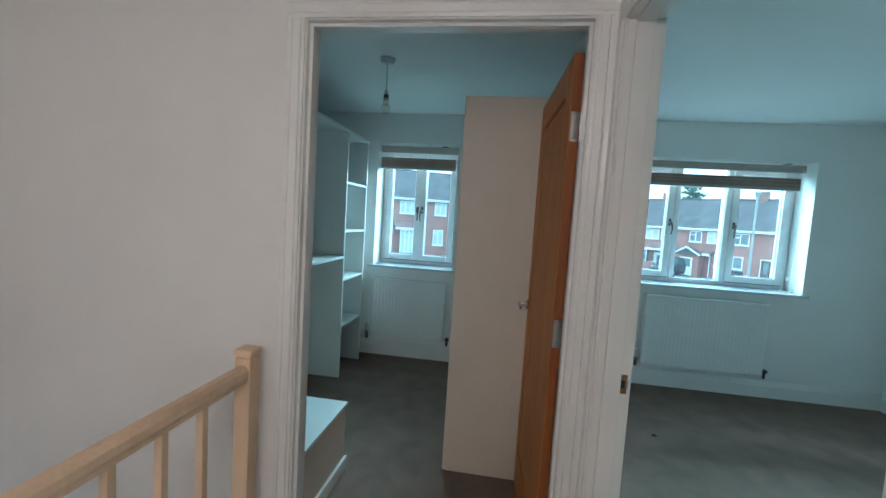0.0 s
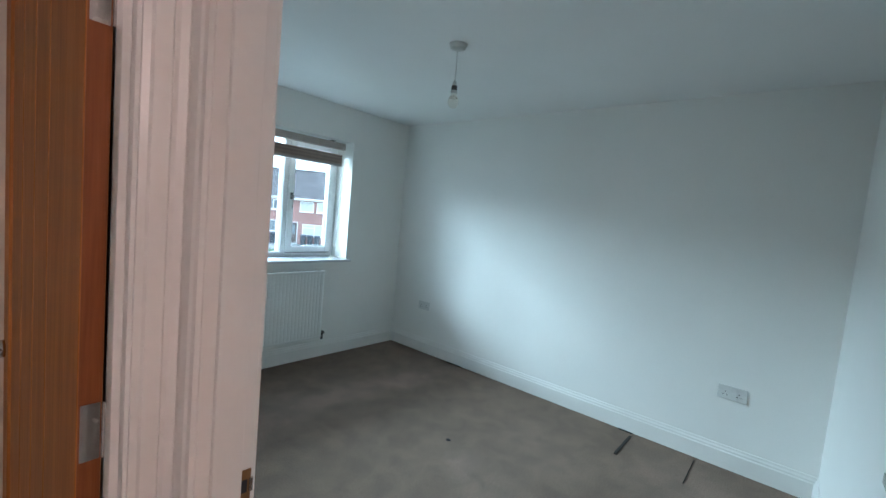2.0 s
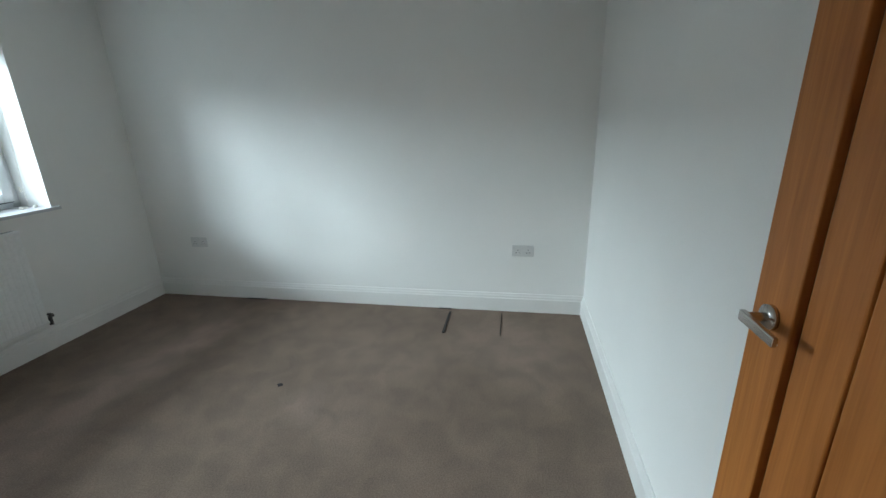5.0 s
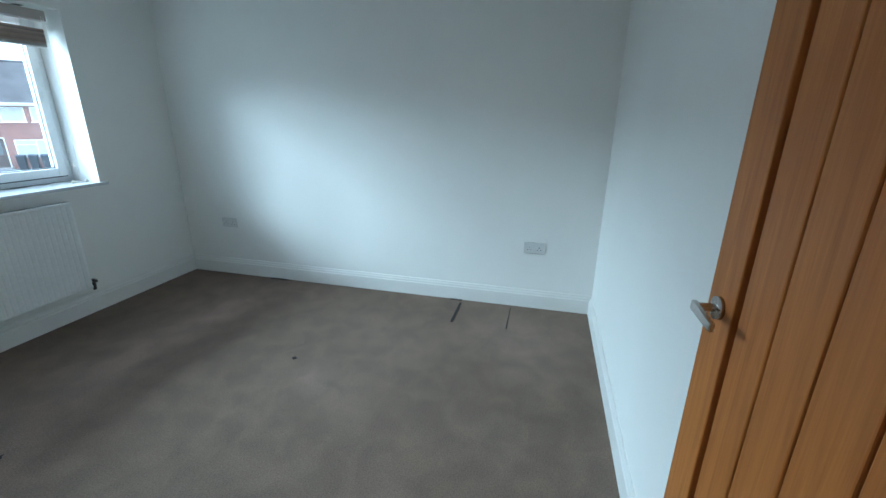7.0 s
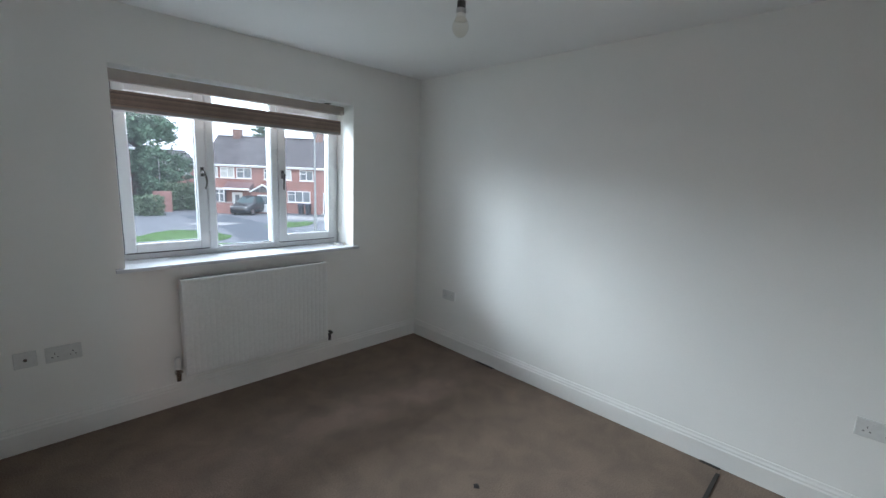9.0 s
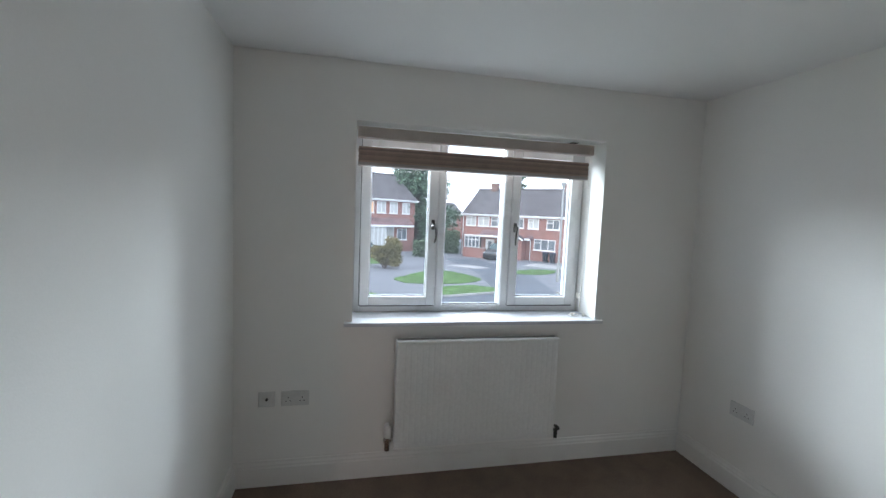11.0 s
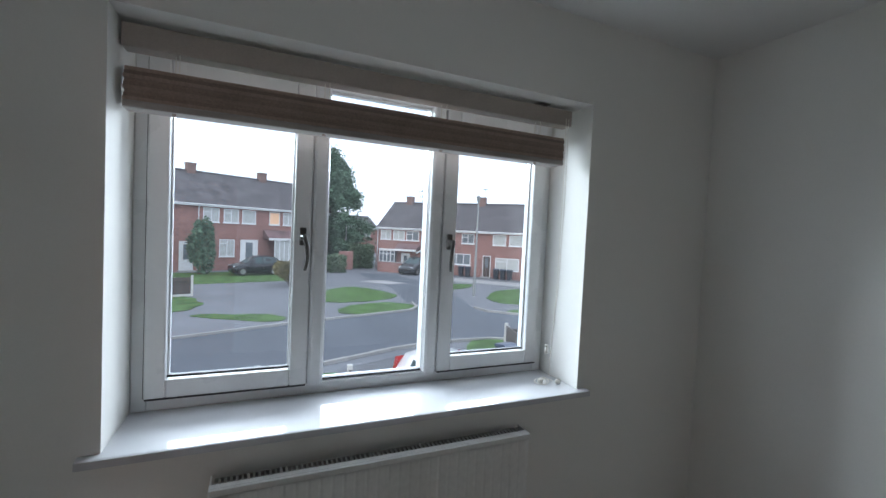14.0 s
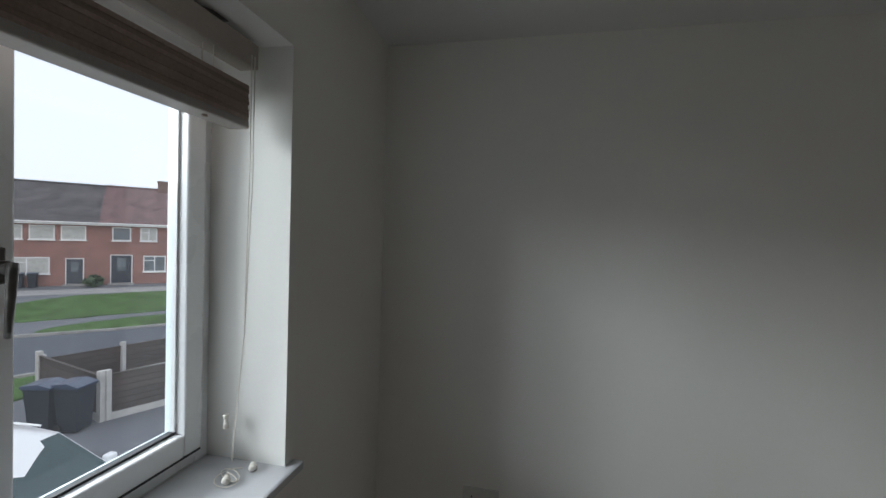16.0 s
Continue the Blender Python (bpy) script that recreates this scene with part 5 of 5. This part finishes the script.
# ---- parked cars ----
def car(name, m, paint, label, L=4.1, W=1.78, hh=1.52, tall=False):
    """Nose towards -y, ground at z = 0."""
    c = thing(name, label, "car", m)
    belt = 0.93 * hh / 1.52
    f = L / 4.1
    st = [(-2.05, 0.50, 0.60, 0.60, 0.60, 0.58), (-1.98, 0.22, 0.68, 0.72, 0.76, 0.70), (-1.55, 0.20, 0.80, 0.84, 0.88, 0.80), (-1.0, 0.20, belt - 0.03, belt + 0.02, 0.89, 0.80),
          (-0.30, 0.20, belt, hh - 0.05, 0.89, 0.62), (0.35, 0.20, belt + 0.02, hh, 0.89, 0.63), (1.25, 0.20, belt + 0.05, hh - 0.04, 0.89, 0.61), (1.55 if not tall else 1.75, 0.20, belt + 0.08, hh - 0.10 if not tall else hh - 0.08, 0.88, 0.58),
          (1.93, 0.24, belt + 0.05, belt + 0.10, 0.84, 0.68), (2.03, 0.34, belt - 0.10, belt - 0.06, 0.80, 0.72), (2.05, 0.50, 0.66, 0.68, 0.74, 0.68)]
    k = W / 1.78
    bm = B()
    rows = []
    for y, zs, zb, zr, wb, wr in st:
        wb, wr, y = wb * k, wr * k, y * f
        sec = [(-wb * 0.92, zs), (-wb, (zs + zb) / 2), (-wb * 0.985, zb), (-wr, zr - 0.03 * (zr > zb + 0.1)), (-wr * 0.55, zr + 0.012), (0, zr + 0.02), (wr * 0.55, zr + 0.012), (wr, zr - 0.03 * (zr > zb + 0.1)), (wb * 0.985, zb), (wb, (zs + zb) / 2), (wb * 0.92, zs)]
        rows.append([bm.verts.new((x, y, z)) for x, z in sec])
    for a, b in zip(rows, rows[1:]):
        for i in range(len(a) - 1):
            bm.faces.new((a[i], a[i + 1], b[i + 1], b[i]))
        bm.faces.new((a[-1], a[0], b[0], b[-1]))
    bm.faces.new(rows[0])
    bm.faces.new(rows[-1][::-1])
    bmesh.ops.recalc_face_normals(bm, faces=bm.faces)
    P = [[v.co.copy() for v in r] for r in rows]
    body = part("body", bm, paint, c, "", True)

    def panel(nm, quad, inset, lift, mat, lab, n=(0, 0, 0)):
        cen = sum(quad, Vector()) / 4
        nn = (quad[2] - quad[0]).cross(quad[3] - quad[1]).normalized()
        if nn.dot(cen - Vector((0, cen.y * 0.6, 0.6))) < 0:
            nn.negate()
        q = [p.lerp(cen, inset) for p in quad]
        bm = B()
        lo = [bm.verts.new(p - nn * 0.02) for p in q]
        hi = [bm.verts.new(p + nn * lift) for p in q]
        bm.faces.new(hi)
        for i in range(4):
            bm.faces.new((lo[i], lo[(i + 1) % 4], hi[(i + 1) % 4], hi[i]))
        bmesh.ops.recalc_face_normals(bm, faces=bm.faces)
        return part(nm, bm, mat, c, lab)
    panel("windscreen", [P[3][3], P[3][7], P[4][7], P[4][3]], 0.05, 0.03, CARGLASS, "tinted windscreen")
    panel("rear_window", [P[7][3], P[7][7], P[8][7], P[8][3]], 0.12, 0.03, CARGLASS, "tinted rear window")
    for sgn, i0, i1 in ((-1, 2, 3), (1, 8, 7)):
        panel("side_window", [P[4][i0], P[5][i0], P[5][i1], P[4][i1]], 0.10, 0.012, CARGLASS, "tinted side window")
        panel("side_window", [P[5][i0], P[6][i0], P[6][i1], P[5][i1]], 0.10, 0.012, CARGLASS, "tinted side window")
        if not tall:
            panel("quarter_window", [P[6][i0], P[7][i0], P[7][i1], P[6][i1]], 0.16, 0.012, CARGLASS, "tinted quarter window")
        x = sgn * 0.76 * k
        xa, xb = sorted((x + sgn * 0.02 * tall, x - sgn * 0.15))
        if tall:
            bm = prism(B(), [(1.74 * f, belt + 0.46), (1.84 * f, belt + 0.42), (1.99 * f, belt + 0.02), (1.80 * f, belt - 0.04)], xa, xb, "x")
        else:
            bm = block(B(), xa, xb, 1.86 * f, 2.0 * f, belt - 0.12, belt + 0.20, 0.03)
        part("tail_lamp", bm, TAILRED, c, "red tail lamp")
        part("headlamp", block(B(), min(x, x - sgn * 0.28), max(x, x - sgn * 0.28), -1.97 * f, -1.80 * f, 0.62, 0.76, 0.03), HEADLAMP, c, "clear headlamp")
        part("mirror", block(B(), min(sgn * 0.90 * k, sgn * 1.04 * k), max(sgn * 0.90 * k, sgn * 1.04 * k), -0.72 * f, -0.60 * f, belt, belt + 0.13, 0.03), paint, c, "door mirror")
        part("roof_rail", rod(B(), (sgn * 0.56 * k, -0.1 * f, hh + 0.012), (sgn * 0.56 * k, 1.2 * f, hh - 0.005), 0.014, 8), paint, c)
        part("door_handle", block(B(), min(sgn * 0.885 * k, sgn * 0.915 * k), max(sgn * 0.885 * k, sgn * 0.915 * k), 0.42 * f, 0.60 * f, belt - 0.12, belt - 0.085, 0.008), paint, c)
        for y in (-1.28 * f, 1.27 * f):
            xw = sgn * (0.83 * k)
            wheel = part("wheel", rod(B(), (xw - 0.11, y, 0.32), (xw + 0.11, y, 0.32), 0.32, 24), TYRE, c, "black tyre")
            part("rim", rod(B(), (xw + sgn * 0.10, y, 0.32), (xw + sgn * 0.118, y, 0.32), 0.21, 18), ALLOY, wheel, "alloy rim")
    part("number_plate", block(B(), -0.26, 0.26, 2.035 * f, 2.065 * f, 0.72, 0.83), PLASTIC, c, "plain number plate")
    part("rear_bumper", block(B(), -0.80 * k, 0.80 * k, 1.88 * f, 2.08 * f, 0.32, 0.56, 0.04), paint, c)
    part("aerial", rod(B(), (0, 1.2 * f, hh), (0, 1.36 * f, hh + 0.22), 0.006, 6), TYRE, c)
    return c


car("car", pose(5.45, 9.75, ZG + 0.008, 0, 0, 4), CARWHITE, "white hatchback parked nose-in on the front drive", L=4.2, hh=1.6, tall=True)
car("car", pose(1.45, 40.4, ZG + 0.03, 0, 0, -72), CARBLACK, "glossy black hatchback parked on the front lawn", L=3.9, hh=1.5)
car("car", pose(15.9, 41.6, ZG, 0, 0, 308), CARGREY, "dark grey estate car parked in front of the terrace", L=4.0, W=1.85, hh=1.66, tall=True)
car("car", pose(19.5, 18.55, ZG + 0.036, 0, 0, 48), CARRED, "red car parked by the kerb", L=4.1)


# ---- bins, fences, lamp post ----
def bin_(m, label):
    b = thing("wheelie_bin", label, "bin", m, group="bins on the drive")
    bm = B()
    lo = [(-0.18, -0.20), (0.18, -0.20), (0.18, 0.17), (-0.18, 0.17)]
    hi = [(-0.225, -0.265), (0.225, -0.265), (0.225, 0.235), (-0.225, 0.235)]
    v0 = [bm.verts.new((x, y, 0.05)) for x, y in lo]
    v1 = [bm.verts.new((x, y, 0.92)) for x, y in hi]
    bm.faces.new(v0[::-1])
    bm.faces.new(v1)
    for i in range(4):
        bm.faces.new((v0[i], v0[(i + 1) % 4], v1[(i + 1) % 4], v1[i]))
    block(bm, -0.24, 0.24, -0.28, 0.25, 0.90, 0.935, 0.01)
    part("body", bm, BINBLACK, b)
    bm = prism(B(), [(-0.30, 0.935), (-0.30, 0.965), (-0.05, 1.03), (0.28, 0.99), (0.28, 0.935)], -0.245, 0.245, "x")
    part("lid", bm, BINLID, b, "blue-grey lid")
    part("handle", rod(B(), (-0.19, 0.29, 0.95), (0.19, 0.29, 0.95), 0.018, 8), BINBLACK, b)
    for x in (-0.19, 0.19):
        part("wheel", rod(B(), (x - 0.03, 0.19, 0.1), (x + 0.03, 0.19, 0.1), 0.1, 14), TYRE, b)
    return b


b1 = bin_(pose(8.42, 13.15, ZG + 0.0, 0, 0, 15), "dark wheelie bin with a blue-grey lid on the drive")
copy_thing(b1, pose(8.62, 12.68, ZG, 0, 0, 10))
for s_ in (8.6, 9.3, 13.7, 14.35, 15.0):
    v = R @ Vector((s_ + (1.6 if s_ < 12 else 0), -0.7, 0))
    copy_thing(b1, pose(v.x, v.y, ZG, 0, 0, -45))


def panel_fence(pts, h, label, tops=None):
    """Concrete posts with horizontal boards between."""
    f = thing("fence", label, "fence", pose(0, 0, ZG))
    for x, y in pts:
        bm = block(B(), x - 0.055, x + 0.055, y - 0.055, y + 0.055, 0, h + 0.12, 0.008)
        part("post", bm, POST, f, "pale concrete post")
    for (x0, y0), (x1, y1) in zip(pts, pts[1:]):
        d = Vector((x1 - x0, y1 - y0))
        n = max(3, int(h / 0.16))
        for k in range(n):
            z0, z1 = 0.16 + (h - 0.16) * k / n, 0.16 + (h - 0.16) * (k + 1) / n - 0.006
            b = part("board", block(B(), 0.06, d.length - 0.06, -0.012, 0.012, z0, z1), FENCE, f)
            b.matrix_basis = pose(x0, y0, 0, 0, 0, math.degrees(math.atan2(d.y, d.x)))
        g = part("gravel_board", block(B(), 0.06, d.length - 0.06, -0.025, 0.025, 0, 0.15), POST, f)
        g.matrix_basis = pose(x0, y0, 0, 0, 0, math.degrees(math.atan2(d.y, d.x)))
        c = part("cap_rail", block(B(), 0.05, d.length - 0.05, -0.03, 0.03, h - 0.005, h + 0.02), FENCE, f)
        c.matrix_basis = pose(x0, y0, 0, 0, 0, math.degrees(math.atan2(d.y, d.x)))


panel_fence([(9.75, 15.3), (9.05, 12.55)], 0.98, "low dark boarded fence with concrete posts beside the drive")
panel_fence([(9.85, 15.35), (11.4, 14.75), (13.2, 14.1)], 0.86, "low dark boarded fence with concrete posts along the verge")
panel_fence([(9.15, 12.5), (10.6, 11.8), (12.2, 11.1)], 0.98, "low dark boarded fence dividing the front gardens")
panel_fence([(3.72, 12.3), (3.80, 10.2), (3.85, 8.2)], 0.95, "low dark boarded fence between the drives")
panel_fence([(-6.5, 27.6), (-3.6, 28.6), (-1.6, 29.4)], 1.05, "low dark boarded garden fence across the road")
solid("brick_wall", block(B(), 9.0, 10.4, 45.2, 45.45, ZG, ZG + 1.85, 0.02), BRICK, "short red brick garden wall by the hedge", "wall")
w = thing("garden_wall", "low pinkish brick wall in front of the terrace", "wall", R)
part("brickwork", block(B(), 2.0, 4.6, -2.6, -2.4, 0, 1.0), BRICK, w)
part("coping", block(B(), 1.96, 4.64, -2.64, -2.36, 1.0, 1.06, 0.01), SLABS, w)
p = thing("street_lamp", "slender grey street lamp post on the verge", "street lamp", pose(15.0, 27.6, ZG))
part("pole", rod(B(), (0, 0, 0), (0, 0, 6.3), 0.085, 12, 0.055), STEEL, p)
part("base_sleeve", rod(B(), (0, 0, 0), (0, 0, 1.3), 0.11, 12), STEEL, p)
bm = rod(B(), (0, 0, 6.3), (0, 0, 6.62), 0.07, 10, 0.16)
rod(bm, (0, 0, 6.62), (0, 0, 6.74), 0.17, 10, 0.05)
part("lantern", bm, STEEL, p)
v = R @ Vector((10.8, 3.6, 2.6 + 4.75 + 0.6))
a = thing("television_aerial", "thin grey television aerial on a chimney", "aerial", Matrix.Translation(v))
part("mast", rod(B(), (0.3, 0, -0.3), (0.3, 0, 1.1), 0.022, 8), STEEL, a)
part("boom", rod(B(), (-0.15, -0.3, 1.0), (0.75, 0.3, 1.0), 0.016, 8), STEEL, a)
for k in range(7):
    x, y = -0.1 + 0.13 * k, -0.27 + 0.087 * k
    part("element", rod(B(), (x + 0.12, y - 0.18, 1.0), (x - 0.12, y + 0.18, 1.0), 0.009, 6), STEEL, a)
p = thing("street_lamp", "slim pale street lamp post beyond the brick garden wall", "street lamp", pose(10.6, 50.5, ZG))
part("pole", rod(B(), (0, 0, 0), (0, 0, 5.2), 0.09, 10, 0.06), POST, p)
part("lantern", block(B(), -0.55, 0.15, -0.12, 0.12, 5.15, 5.32, 0.03), POST, p)
